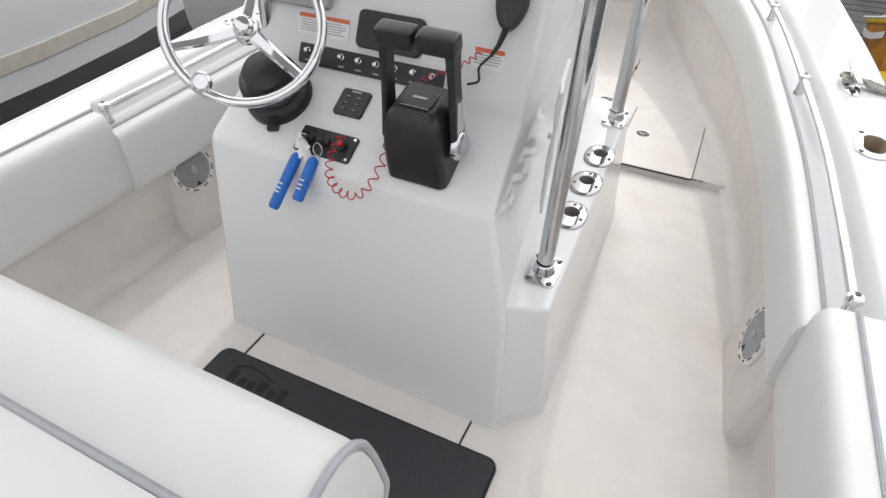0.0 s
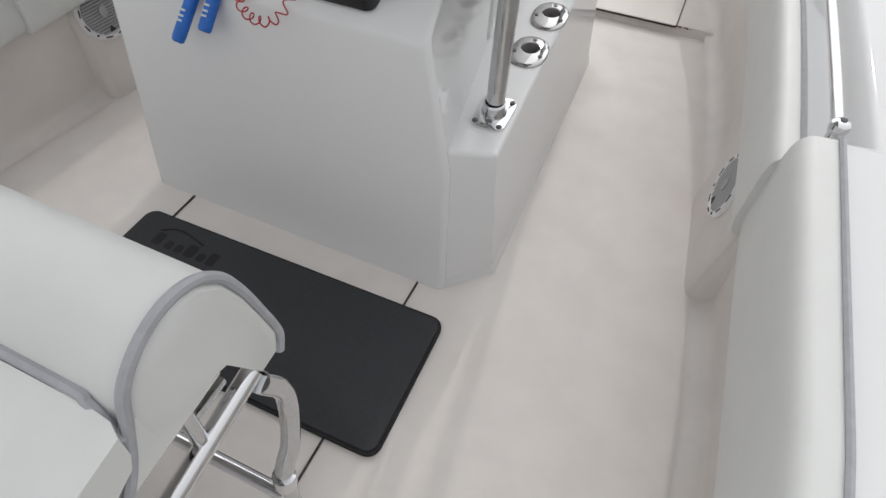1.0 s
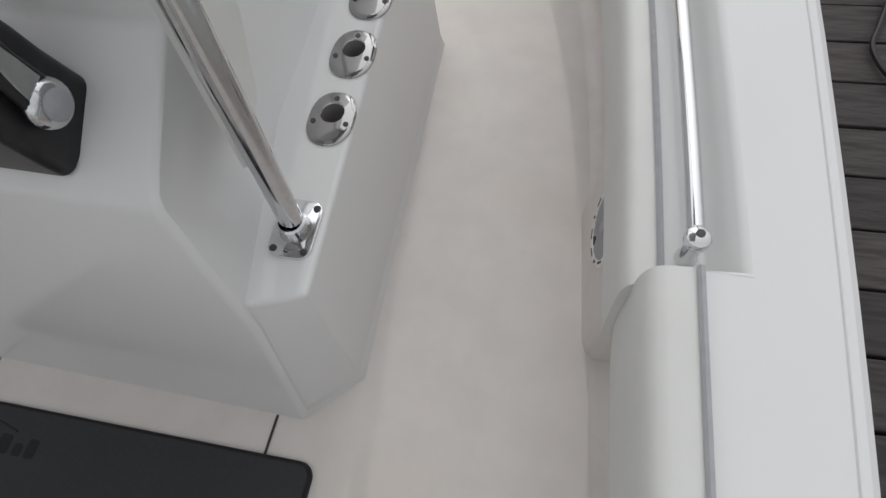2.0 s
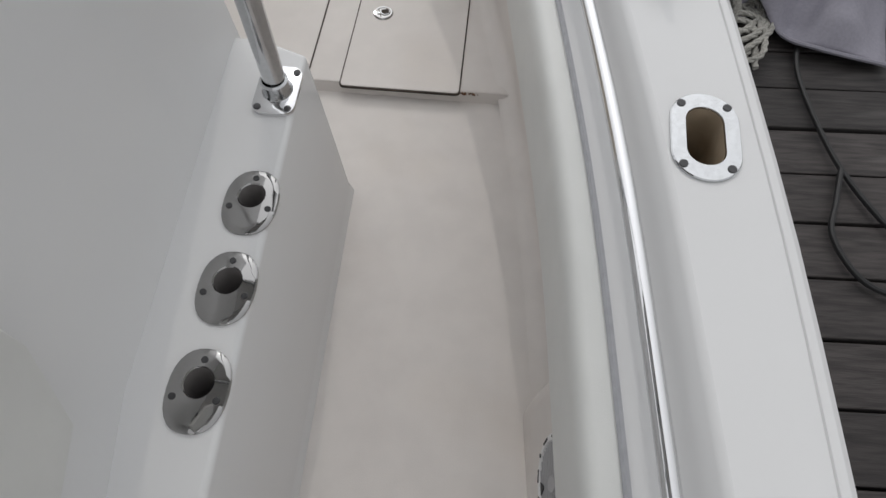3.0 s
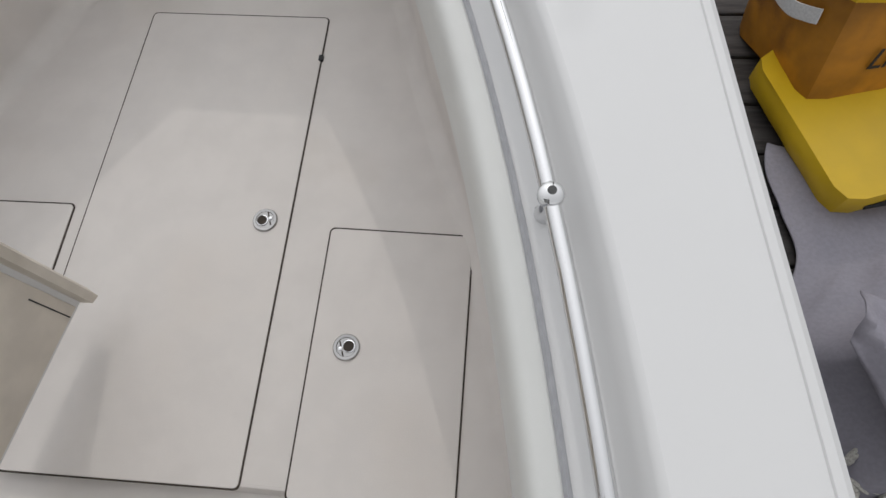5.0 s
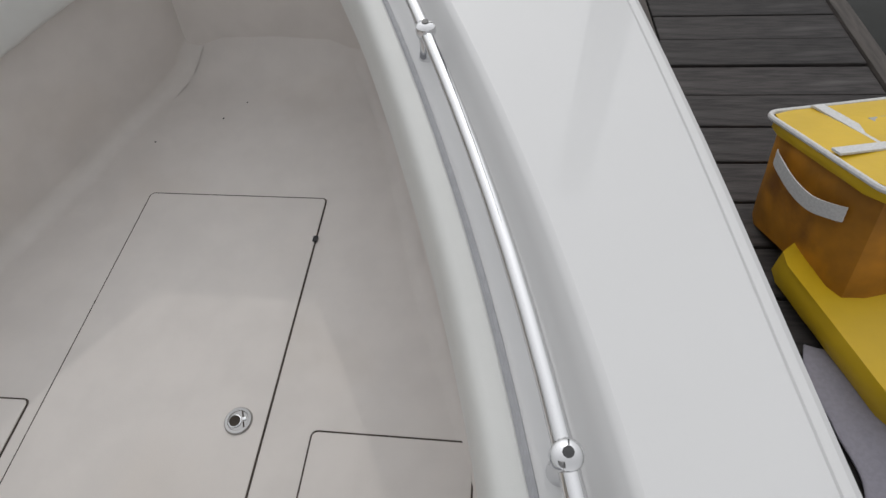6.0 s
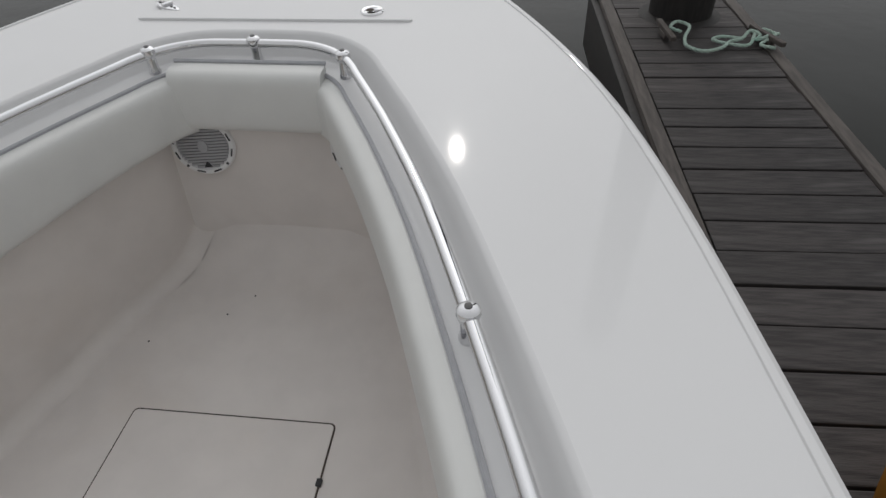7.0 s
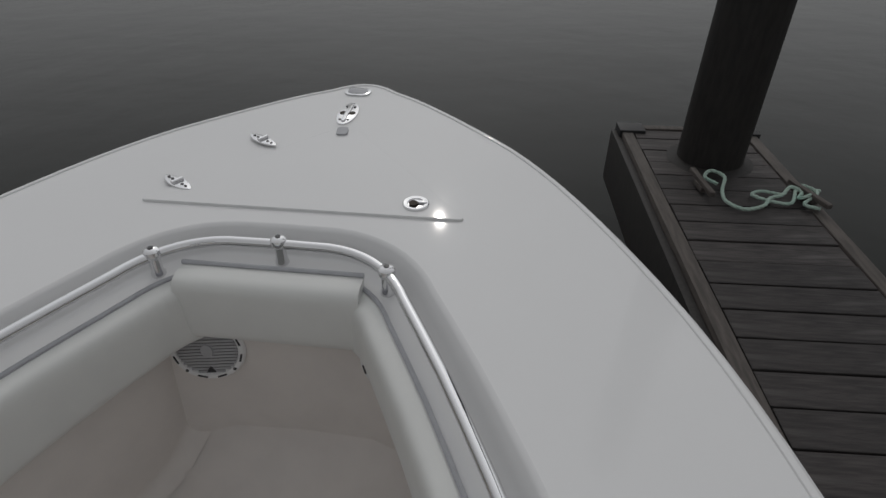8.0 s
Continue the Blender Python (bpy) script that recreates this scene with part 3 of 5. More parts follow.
def rod_holder(x, y):
    m = pose(x, y, ledge_z(y) + 0.004, 4.9, 0, 0)
    ob = thing("rod_holder", "polished stainless flush rod holder in the console ledge", "rod holder", "rod holders", at=m)
    outl = []
    for k in range(28):
        a = 2 * math.pi * k / 28
        outl.append((0.053 * math.copysign(abs(math.cos(a)) ** 0.85, math.cos(a)), 0.070 * math.copysign(abs(math.sin(a)) ** 0.85, math.sin(a)) - 0.008))
    loops = []
    for s, z in ((1.0, 0.0), (1.0, 0.003), (0.96, 0.0055), (0.80, 0.007)):
        loops.append([(px * s, (py + 0.008) * s - 0.008, z) for px, py in outl])
    ring_r = [(0.027 * math.cos(2 * math.pi * k / 28), 0.027 * math.sin(2 * math.pi * k / 28) + 0.004, 0.0085) for k in range(28)]
    loops.append(ring_r)
    loops.append([(p[0] * 0.93, (p[1] - 0.004) * 0.93 + 0.004, 0.006) for p in ring_r])
    part("flange", rings(loops, cap=False), STEEL, ob)
    inner = [[(p[0] * 0.93, (p[1] - 0.004) * 0.93 + 0.004 - d * 0.35, 0.006 - d) for p in ring_r] for d in (0.0, 0.17)]
    part("liner", rings(inner + [[(0.0, -0.03, inner[1][0][2])] * 28], cap=False), LINER, ob, "grey plastic tube liner, darkened for the shade down the hole")
    for sx, sy in ((0.0, 0.042), (0.037, -0.022), (-0.037, -0.022)):
        part("screw", lathe([(0.0065, 0.006), (0.006, 0.009), (0.003, 0.0095), (0.0, 0.0085)], 10, Matrix.Translation((sx, sy, 0)), cap=False), SCREW, ob)
    part("stamp", slab(rounded(0.024, 0.008, 0.0035, 3, 0.0, -0.046), 0.0060, 0.0074), SCREW, ob, "stamped maker's mark")
    return ob


for y in (0.579, 0.760, 0.934):
    rod_holder(0.469, y)

# ---- oval hawse hole and cleat on the side deck ----
hz = sheer(0.975)
hawse = thing("hawse_plate", "oval satin aluminium plate round a hole in the side deck", "hawse plate", at=HAWSE[0][1])
ou = rounded(0.108, 0.172, 0.0535, 8)
iu = rounded(0.058, 0.112, 0.0285, 8)
loops = [[(x, y, -0.001) for x, y in ou], [(x, y, 0.0035) for x, y in ou], [(x * 0.97, y * 0.98, 0.005) for x, y in ou], [(x * 1.04, y * 1.02, 0.005) for x, y in iu], [(x, y, 0.003) for x, y in iu], [(x, y, 0.0012) for x, y in iu]]
part("plate", rings(loops, cap=False), SATIN, hawse)
for x, y in ((0.036, 0.060), (-0.036, 0.060), (0.036, -0.060), (-0.036, -0.060)):
    part("screw", lathe([(0.0075, 0.004), (0.007, 0.0065), (0.003, 0.007), (0.0, 0.006)], 10, Matrix.Translation((x, y, 0)), cap=False), SCREW, hawse)
part("hole_wall", rings([[(x, y, 0.0015) for x, y in iu], [(x, y, -0.05) for x, y in iu], [(x * 1.15, y * 1.05, -0.14) for x, y in iu], [(0.0, 0.0, -0.145) for x, y in iu]], cap=False), TANGEL, hawse, "bare tan laminate inside the hole, darkened for its depth")


def cleat(m, length, label, name="mooring_cleat", wide=0.05):
    """A cleat with a slotted oval base, two feet and a long bar with tapered horns."""
    ob = thing(name, label, "cleat", at=m)
    h = length / 2
    outl = []
    for k in range(32):
        a = 2 * math.pi * k / 32
        outl.append((wide * 0.5 * math.copysign(abs(math.cos(a)) ** 0.75, math.cos(a)), h * 0.96 * math.copysign(abs(math.sin(a)) ** 1.1, math.sin(a))))
    part("base", slab(outl, -0.001, 0.005, 0.002), CHROME, ob)
    for s in (1, -1):
        part("slot", slab(rounded(wide * 0.30, h * 0.30, wide * 0.14, 4, 0, s * h * 0.66), 0.003, 0.0056), DARK, ob)
        part("foot", tube([(0, s * h * 0.30, 0.004), (0, s * h * 0.26, 0.02), (0, s * h * 0.22, 0.034)], [0.011, 0.008, 0.009], 10), CHROME, ob)
        part("screw", lathe([(0.006, 0.005), (0.005, 0.008), (0.0, 0.008)], 10, Matrix.Translation((-wide * 0.22, s * h * 0.12, 0)), cap=False), SCREW, ob)
    loops = []
    for v, w, t in ((-1.0, 0.30, 0.3), (-0.97, 0.62, 0.7), (-0.8, 0.78, 0.9), (-0.4, 0.95, 1.0), (0.0, 1.0, 1.05), (0.4, 0.95, 1.0), (0.8, 0.78, 0.9), (0.97, 0.62, 0.7), (1.0, 0.30, 0.3)):
        z = 0.040 + 0.006 * abs(v) ** 3
        loops.append([(0.0135 * w * c, h * v, z + 0.0075 * t * q) for c, q in ((-1, -0.2), (-0.8, 0.75), (-0.35, 1), (0.35, 1), (0.8, 0.75), (1, -0.2), (0.6, -1), (-0.6, -1))])
    part("horn_bar", rings(loops), SATIN, ob)
    return ob


def rope(points, r, label, mat, name="rope", steps=8, category="rope"):
    """A twisted line of three strands along a smooth curve."""
    ob = thing(name, label, category)
    path = curve_pts(points, steps)
    length = 0.0
    acc = [0.0]
    for a, b in zip(path, path[1:]):
        length += (b - a).length
        acc.append(length)
    fine = []
    step = r * 0.9
    k, n = 0, max(4, int(length / step))
    for i in range(n + 1):
        d = length * i / n
        while k < len(path) - 2 and acc[k + 1] < d:
            k += 1
        u = (d - acc[k]) / max(1e-6, acc[k + 1] - acc[k])
        fine.append(path[k].lerp(path[k + 1], u))
    sidev = None
    strands = [[], [], []]
    for i, p in enumerate(fine):
        dvec = (fine[min(i + 1, n)] - fine[max(i - 1, 0)]).normalized()
        if sidev is None:
            sidev = dvec.orthogonal().normalized()
        sidev = (sidev - dvec * sidev.dot(dvec)).normalized()
        up = dvec.cross(sidev)
        for s in range(3):
            a = i * 0.62 + s * 2 * math.pi / 3
            strands[s].append(p + (sidev * math.cos(a) + up * math.sin(a)) * r * 0.45)
    for s in strands:
        part("strand", tube(s, r * 0.56, 6), mat, ob)
    return ob


cleat_m = pose(1.190, 1.402, sheer(1.402), 2.7, 0, 5)
cleat(cleat_m, 0.205, "stainless mooring cleat on the side deck with rope round it", wide=0.055)


def on_cleat(*pts):
    return [cleat_m @ Vector(p) for p in pts]


DOCK_Z = 0.297
for k, (y0, drop) in enumerate(((-0.052, 0.0), (-0.034, 0.012), (-0.014, 0.004))):
    wrap = ((0.0, -0.034, 0.020), (-0.030, -0.022, 0.022), (-0.012, 0.006, 0.020), (0.026, -0.004, 0.020)) if k != 1 else ((0.0, 0.040, 0.020), (-0.030, 0.030, 0.020), (-0.020, 0.004, 0.022), (0.022, -0.018, 0.024))
    rope(on_cleat(*wrap, (0.050, y0 + 0.012, 0.018), (0.085, y0, 0.0125), (0.112, y0 - 0.010, 0.0125), (0.134, y0 - 0.026, 0.004), (0.150, y0 - 0.040, -0.035), (0.158, y0 - 0.044 - drop, -0.12))
         + [Vector((1.375 + 0.02 * k, 1.345 + 0.03 * k, DOCK_Z + 0.14)), Vector((1.43 + 0.03 * k, 1.40 + 0.06 * k, DOCK_Z + 0.03)), Vector((1.50 + 0.04 * k, 1.50 + 0.07 * k, DOCK_Z + 0.012))],
         0.0085, "worn grey braided mooring line made fast to the cleat", ROPE, "mooring_rope")
# loose coils of it on the dock
coil = []
rnd = random.Random(4)
for k in range(46):
    a = k * 0.83
    rr = 0.10 + 0.05 * math.sin(k * 1.7)
    coil.append((1.52 + rr * math.cos(a) * 0.75 + rnd.uniform(-0.02, 0.02), 1.60 + 0.0045 * k + rr * 1.3 * math.sin(a) + rnd.uniform(-0.03, 0.03), DOCK_Z + 0.012 + 0.022 * abs(math.sin(k * 0.9))))
rope(coil, 0.0085, "tangled pale grey mooring line lying on the dock", ROPE, "mooring_rope", 6)
cable = thing("black_cable", "thin black cable trailing over the dock planks", "cable")
for ctl in (((1.72, 1.70), (1.697, 1.59), (1.703, 1.45), (1.732, 1.275), (1.79, 1.13), (1.87, 1.02)), ((1.735, 1.27), (1.70, 1.17), (1.672, 1.08), (1.70, 0.985), (1.757, 0.945), (1.86, 0.93))):
    part("sheath", tube(curve_pts([(x, y, DOCK_Z + 0.004) for x, y in ctl], 8), 0.0065, 8), RUBBER, cable)

# ---- foredeck fittings ----
def deck_pose(x, y, turn=0.0, up=0.0):
    return pose(x, y, sheer(y) + up, 2.7, 0, turn)


fh = thing("anchor_locker_hatch", "white triangular anchor locker lid with a steel latch", "hatch")
outl = []
cor = [Vector((0.432, 3.902)), Vector((0.012, 4.40)), Vector((-0.420, 3.896))]
for i, c in enumerate(cor):
    a, b = cor[i - 1], cor[(i + 1) % 3]
    r = (0.028, 0.10, 0.028)[i]
    p, q = c + (a - c).normalized() * r, c + (b - c).normalized() * r
    for k in range(7):
        u = k / 6
        outl.append(tuple((1 - u) ** 2 * p + 2 * u * (1 - u) * c + u * u * q))
bm = slab(outl, -0.002, 0.007, 0.005)
for v in bm.verts:
    v.co.z = v.co.z * (0.5 + 0.5 * (1 - smooth01(3.92, 4.15, v.co.y))) + sheer(v.co.y)
part("lid", bm, GEL, fh)
lt = part("latch", lathe([(0.034, 0.005), (0.034, 0.009), (0.031, 0.012), (0.023, 0.011), (0.021, 0.008), (0.0, 0.008)], 28, deck_pose(0.296, 3.957), cap=False), CHROME, fh, "round polished flush latch")
part("finger_hole", lathe([(0.012, 0.0125), (0.0, 0.0125)], 16, deck_pose(0.290, 3.955), cap=False), DARK, lt)
part("pull", slab(rounded(0.026, 0.012, 0.005, 3, 0.016, 0.006), 0.009, 0.0135, 0.001, deck_pose(0.296, 3.957)), CHROME, lt)
for x, y, tn in ((-0.354, 3.985, 60), (-0.216, 4.248, 60)):
    hg = thing("hatch_hinge", "polished steel lift-off hinge on the locker lid", "hinge", "locker hinges", at=deck_pose(x, y, tn, 0.006))
    out2 = [(0.020 * math.cos(t) * (0.45 + 0.55 * abs(math.cos(t))), 0.058 * math.sin(t)) for t in [2 * math.pi * k / 24 for k in range(24)]]
    part("leaf", slab(out2, 0.0, 0.004, 0.0015), CHROME, hg)
    part("knuckle", tube([(-0.016, 0, 0.007), (0.016, 0, 0.007)], 0.006, 10), CHROME, hg)
    for sy in (-0.038, -0.022, 0.022, 0.038):
        part("screw", lathe([(0.0045, 0.003), (0.004, 0.006), (0.0, 0.006)], 8, Matrix.Translation((0, sy, 0)), cap=False), SCREW, hg)
bc = thing("pop_up_cleat", "flush polished pop-up cleat at the bow", "cleat", at=deck_pose(-0.012, 4.470, 0, 0.0))
out3 = [(0.033 * math.copysign(abs(math.cos(t)) ** 0.9, math.cos(t)), 0.082 * math.copysign(abs(math.sin(t)) ** 1.15, math.sin(t))) for t in [2 * math.pi * k / 28 for k in range(28)]]
part("base", slab(out3, -0.001, 0.005, 0.002), CHROME, bc)
part("bar", slab(rounded(0.014, 0.13, 0.006, 4), 0.004, 0.010, 0.003), CHROME, bc)
for s in (1, -1):
    part("slot", lathe([(0.0125, 0.0058), (0.0, 0.0058)], 14, Matrix.Translation((s * 0.014, 0, 0)), cap=False), DARK, bc)
    for t2 in (0.05, -0.05):
        part("screw", lathe([(0.005, 0.0045), (0.004, 0.0072), (0.0, 0.007)], 8, Matrix.Translation((s * 0.013, t2, 0)), cap=False), SCREW, bc)
bl = thing("bow_plate", "small grey metal plate at the bow tip", "deck plate", at=deck_pose(-0.020, 4.650))
out4 = rounded(0.092, 0.066, 0.026, 6)
part("plate", slab(out4, -0.001, 0.006, 0.002), SATIN, bl)
part("insert", slab(rounded(0.070, 0.046, 0.020, 5), 0.005, 0.0075, 0.001), PIPING, bl)
cr = thing("chain_recess", "small grey slot in the foredeck behind the bow cleat", "deck slot", at=deck_pose(0.006, 4.335, 8))
part("slot", slab(rounded(0.034, 0.048, 0.010, 4), -0.002, 0.0095), PIPING, cr)

# ---- speakers ----


def speaker(m, label):
    ob = thing("marine_speaker", label, "speaker", "cockpit speakers", at=m)
    R = 0.088
    part("ring", lathe([(R * 1.06, -0.004), (R * 1.08, 0.006), (R * 1.02, 0.013), (R * 0.90, 0.014), (R * 0.86, 0.008), (R * 0.84, 0.006)], 36, cap=False), WHITE, ob)
    # dark disc: the shade between the grille bars, put into its colour
    part("cone_shadow", lathe([(R * 0.88, 0.006), (0.0, 0.006)], 30, cap=False), GRILLE_SHADE, ob)
    for k in range(15):
        y = -R * 0.77 + R * 1.54 * k / 14
        w = math.sqrt(max(0.0, (R * 0.86) ** 2 - y * y))
        part("grille_bar", box(-w, w, y - 0.0032, y + 0.0032, 0.008, 0.0125), GRILLE, ob)
    part("badge", lathe([(R * 0.22, 0.0125), (R * 0.20, 0.016), (0.0, 0.016)], 18, Matrix.Diagonal((0.8, 1.1, 1, 1)), cap=False), GRILLE, ob)
    part("mark", slab([(-0.012, -R * 0.78), (0.012, -R * 0.78), (0.002, -R * 0.58), (-0.002, -R * 0.58)], 0.0125, 0.0145), INK, ob)
    for a in (45, 135, 225, 315):
        part("screw", lathe([(0.005, 0.012), (0.004, 0.0155), (0.0, 0.0155)], 8, pose(R * 0.96 * math.cos(radians(a)), R * 0.96 * math.sin(radians(a)), 0), cap=False), SCREW, ob)
        for d in (-1, 1):
            a2 = a + 45 * d * 0.62
            part("slit", slab(rounded(0.026, 0.005, 0.002, 2), 0.0135, 0.0146, m=pose(R * 0.96 * math.cos(radians(a2)), R * 0.96 * math.sin(radians(a2)), 0, 0, 0, a2 + 90)), INK, ob)
    return ob


for sx in (-1, 1):
    eye = (-0.200 if sx < 0 else 0.285, BOW_Y - 0.035, 0.522)
    speaker(look(eye, (eye[0] + sx * 0.16, eye[1] + 0.9, eye[2] - 0.10)), "round white marine speaker under the bow bolster")

# ---- wedge pods under the gunwales with a speaker each ----
for s in (1, -1):
    bm = bmesh.new()
    y0, y1 = 0.285, 0.735
    foot = [(1.085, y0 + 0.03), (1.105, y0), (1.26, y0 - 0.02), (1.26, y1 + 0.02), (1.070, y1), (1.050, y1 - 0.03)]
    top = [(1.135, y0 + 0.03), (1.145, y0), (1.26, y0 - 0.02), (1.26, y1 + 0.02), (1.105, y1), (1.095, y1 - 0.03)]
    bm = rings([[(side(x, y, s), y, -0.01) for x, y in foot], [(side(x + 0.004, y, s), y, 0.05) for x, y in foot], [(side(x, y, s), y, 0.40) for x, y in top]])
    bmesh.ops.bevel(bm, geom=[e for e in bm.edges if abs(e.verts[0].co.z - e.verts[1].co.z) > 0.03], offset=0.02, segments=3, affect="EDGES", profile=0.5)
    part("speaker_pod", bm, NONSKID, hull)
    ys, zs = (y0 + 0.235, 0.225) if s > 0 else (y0 + 0.105, 0.285)
    eye = (side(1.098 + 0.12 * (zs - 0.235) + (0.012 if s < 0 else 0.0), ys, s), ys, zs)
    speaker(look(eye, (eye[0] + s * 1.0, ys + 0.07, eye[2] - 0.16)), "round white marine speaker on the cockpit side under the gunwale")
FLOOR_SPECKS = ((-0.085, 3.50), (-0.15, 3.42), (-0.36, 3.30), (0.72, 2.31), (0.44, 1.80))
for x, y in FLOOR_SPECKS:
    tagged(part("floor_speck", lathe([(0.0035, -0.002), (0.003, 0.0012), (0.0, 0.0015)], 8, pose(x, y, bow_floor(y) if y > STEP_Y else -0.004), cap=False), INK), "tiny dark speck on the cream floor", "speck", "floor specks")
RUST = material("rust_stain", (0.10, 0.045, 0.02), 0.8, grain=0.4, grain_size=300, stain=0.6, stain_size=90, stain_colour=(0.22, 0.12, 0.06))
rust_rnd = random.Random(11)
stain_ob = thing("rust_stain", "dark rust crumbs at the corner of the small hatch", "stain")
for k in range(16):
    r = rust_rnd.uniform(0.0015, 0.005)
    x, y = 0.812 + abs(rust_rnd.gauss(0, 0.022)), 1.684 + rust_rnd.gauss(0, 0.004)
    part("crumb", lathe([(r, -0.002), (r * 0.8, 0.0008), (0.0, 0.0012)], 7, pose(x, y, 0.031), cap=False), RUST, stain_ob)
# dark specks and a drain pipe end along the floor's edge
for x, y, z, r in ((1.218, 0.285, 0.035, 0.006), (1.224, 0.25, 0.02, 0.007), (1.245, 0.02, 0.03, 0.004), (1.252, -0.05, 0.03, 0.004), (1.085, 1.17, 0.04, 0.003), (1.07, 1.30, 0.04, 0.003), (1.10, 1.02, 0.05, 0.003)):
    tagged(part("screw_hole", lathe([(r, -0.004), (r * 0.7, 0.004), (0.0, 0.004)], 8, pose(x, y, z, 0, -80, 0), cap=False), INK), "dark screw hole low on the cockpit side", "screw hole", "screw holes")

copy_thing(hawse, HAWSE[1][1])
tap = thing("washdown_fitting", "small black hose fitting low on the port cockpit side", "hose fitting")
part("body", tube([(-1.16, -0.215, 0.33), (-1.115, -0.20, 0.335)], 0.007, 10), INK, tap)
part("hose", tube(curve_pts([(-1.16, -0.22, 0.27), (-1.12, -0.215, 0.285), (-1.105, -0.185, 0.285), (-1.12, -0.16, 0.27)], 5), 0.0035, 8), RUBBER, tap)
drain = thing("floor_drain", "white plastic drain fitting at the floor edge", "drain")
part("pipe", tube([(1.27, -0.20, 0.035), (1.225, -0.19, 0.03)], 0.015, 12), WHITE, drain)
part("ring", tube([(1.228, -0.191, 0.03), (1.222, -0.19, 0.03)], 0.017, 12), RUBBER, drain)

# ---- helm fittings on the dash ----
DASH = math.degrees(math.atan(0.584))


def dash(x, y, up=0.0, turn=0.0):
    return pose(x, y, 0.655 + 0.584 * (y - 0.228), DASH, 0, 0) @ pose(0, 0, up, 0, 0, turn)


def helm_face(x, z, up=0.0):
    """A pose on the steep face above the dash, its z outwards."""
    return pose(x, 0.445 + 0.47 * (z - 0.785), z, math.degrees(math.atan(1 / 0.47)), 0, 0) @ pose(0, 0, up)


# steering wheel on its bellows base
wc = Vector((-0.375, 0.18, 0.965))
base = Vector((-0.44, 0.345, 0.735))
axis = (wc - base).normalized()
wheel = thing("steering_wheel", "polished stainless steering wheel with a knob on a black tilt base", "steering wheel")
turn = axis.to_track_quat("Z", "Y").to_matrix().to_4x4()
bm = lathe([(0.105, -0.03), (0.105, 0.015), (0.094, 0.03), (0.097, 0.06), (0.086, 0.07), (0.090, 0.10), (0.076, 0.11), (0.062, 0.15), (0.035, 0.16), (0.0, 0.16)], 26, Matrix.Translation(base) @ turn, cap=False)
part("tilt_base", bm, BLACK, wheel, "black ribbed tilt helm base")
part("tilt_lever", box(-0.018, 0.018, -0.125, -0.08, 0.0, 0.022, 0.005, Matrix.Translation(base) @ turn), BLACK, wheel)
W = Matrix.Translation(wc + Vector((0, 0.01, 0.035))) @ Vector((0.42, -0.66, 0.62)).to_track_quat("Z", "Y").to_matrix().to_4x4()
R = 0.198
part("rim", tube([W @ Vector((R * math.cos(2 * math.pi * k / 48), R * math.sin(2 * math.pi * k / 48), 0.012)) for k in range(49)], 0.0135, 12, cap=False), CHROME, wheel)
part("hub", lathe([(0.036, -0.035), (0.036, -0.012), (0.030, -0.004), (0.024, 0.0), (0.024, 0.022), (0.018, 0.028), (0.0, 0.029)], 20, W, cap=False), CHROME, wheel)
for a in (75, 195, 315):
    c, s_ = math.cos(radians(a)), math.sin(radians(a))
    loops = []
    for u, w, h, lift in ((0.02, 0.020, 0.006, -0.010), (0.07, 0.017, 0.006, -0.016), (0.13, 0.014, 0.005, -0.008), (0.192, 0.013, 0.005, 0.010)):
        loops.append([W @ Vector((c * u - s_ * w * p, s_ * u + c * w * p, lift + h * q)) for p, q in ((-1, 0), (-0.6, 1), (0.6, 1), (1, 0), (0.6, -1), (-0.6, -1))])
    part("spoke", rings(loops), CHROME, wheel)
kb = W @ pose(R * math.cos(radians(238)) * 0.93, R * math.sin(radians(238)) * 0.93, 0.02)
part("knob", lathe([(0.008, 0.0), (0.009, 0.018), (0.020, 0.026), (0.025, 0.040), (0.025, 0.055), (0.021, 0.060), (0.019, 0.058), (0.018, 0.052), (0.0, 0.050)], 20, kb, cap=False), CHROME, wheel, "chrome turning knob")

# twin engine throttle
thr = thing("engine_throttle", "black binnacle throttle with twin levers and a silver pivot", "throttle", at=dash(0.105, 0.285) @ pose(0, 0, 0, -15, 0, 0))
out = rounded(0.178, 0.165, 0.022, 5)
loops = []
for s, z, dy in ((1.0, -0.012, 0.0), (0.99, 0.03, 0.0), (0.95, 0.10, 0.002), (0.90, 0.150, 0.010), (0.82, 0.178, 0.018), (0.62, 0.196, 0.022)):
    loops.append([(x * s, y * s + dy, z) for x, y in out])
part("housing", rings(loops), BLACK, thr)
part("cap", slab(rounded(0.086, 0.062, 0.012, 4, 0.0, 0.012), 0.192, 0.201, 0.004), BLACK, thr, "black top cap with a small silver mark")
part("mark", box(-0.020, 0.020, 0.012, 0.019, 0.201, 0.2022), GREYINK, thr)
part("edge_line", box(-0.040, 0.040, -0.021, -0.0185, 0.1985, 0.2015), SATIN, thr)
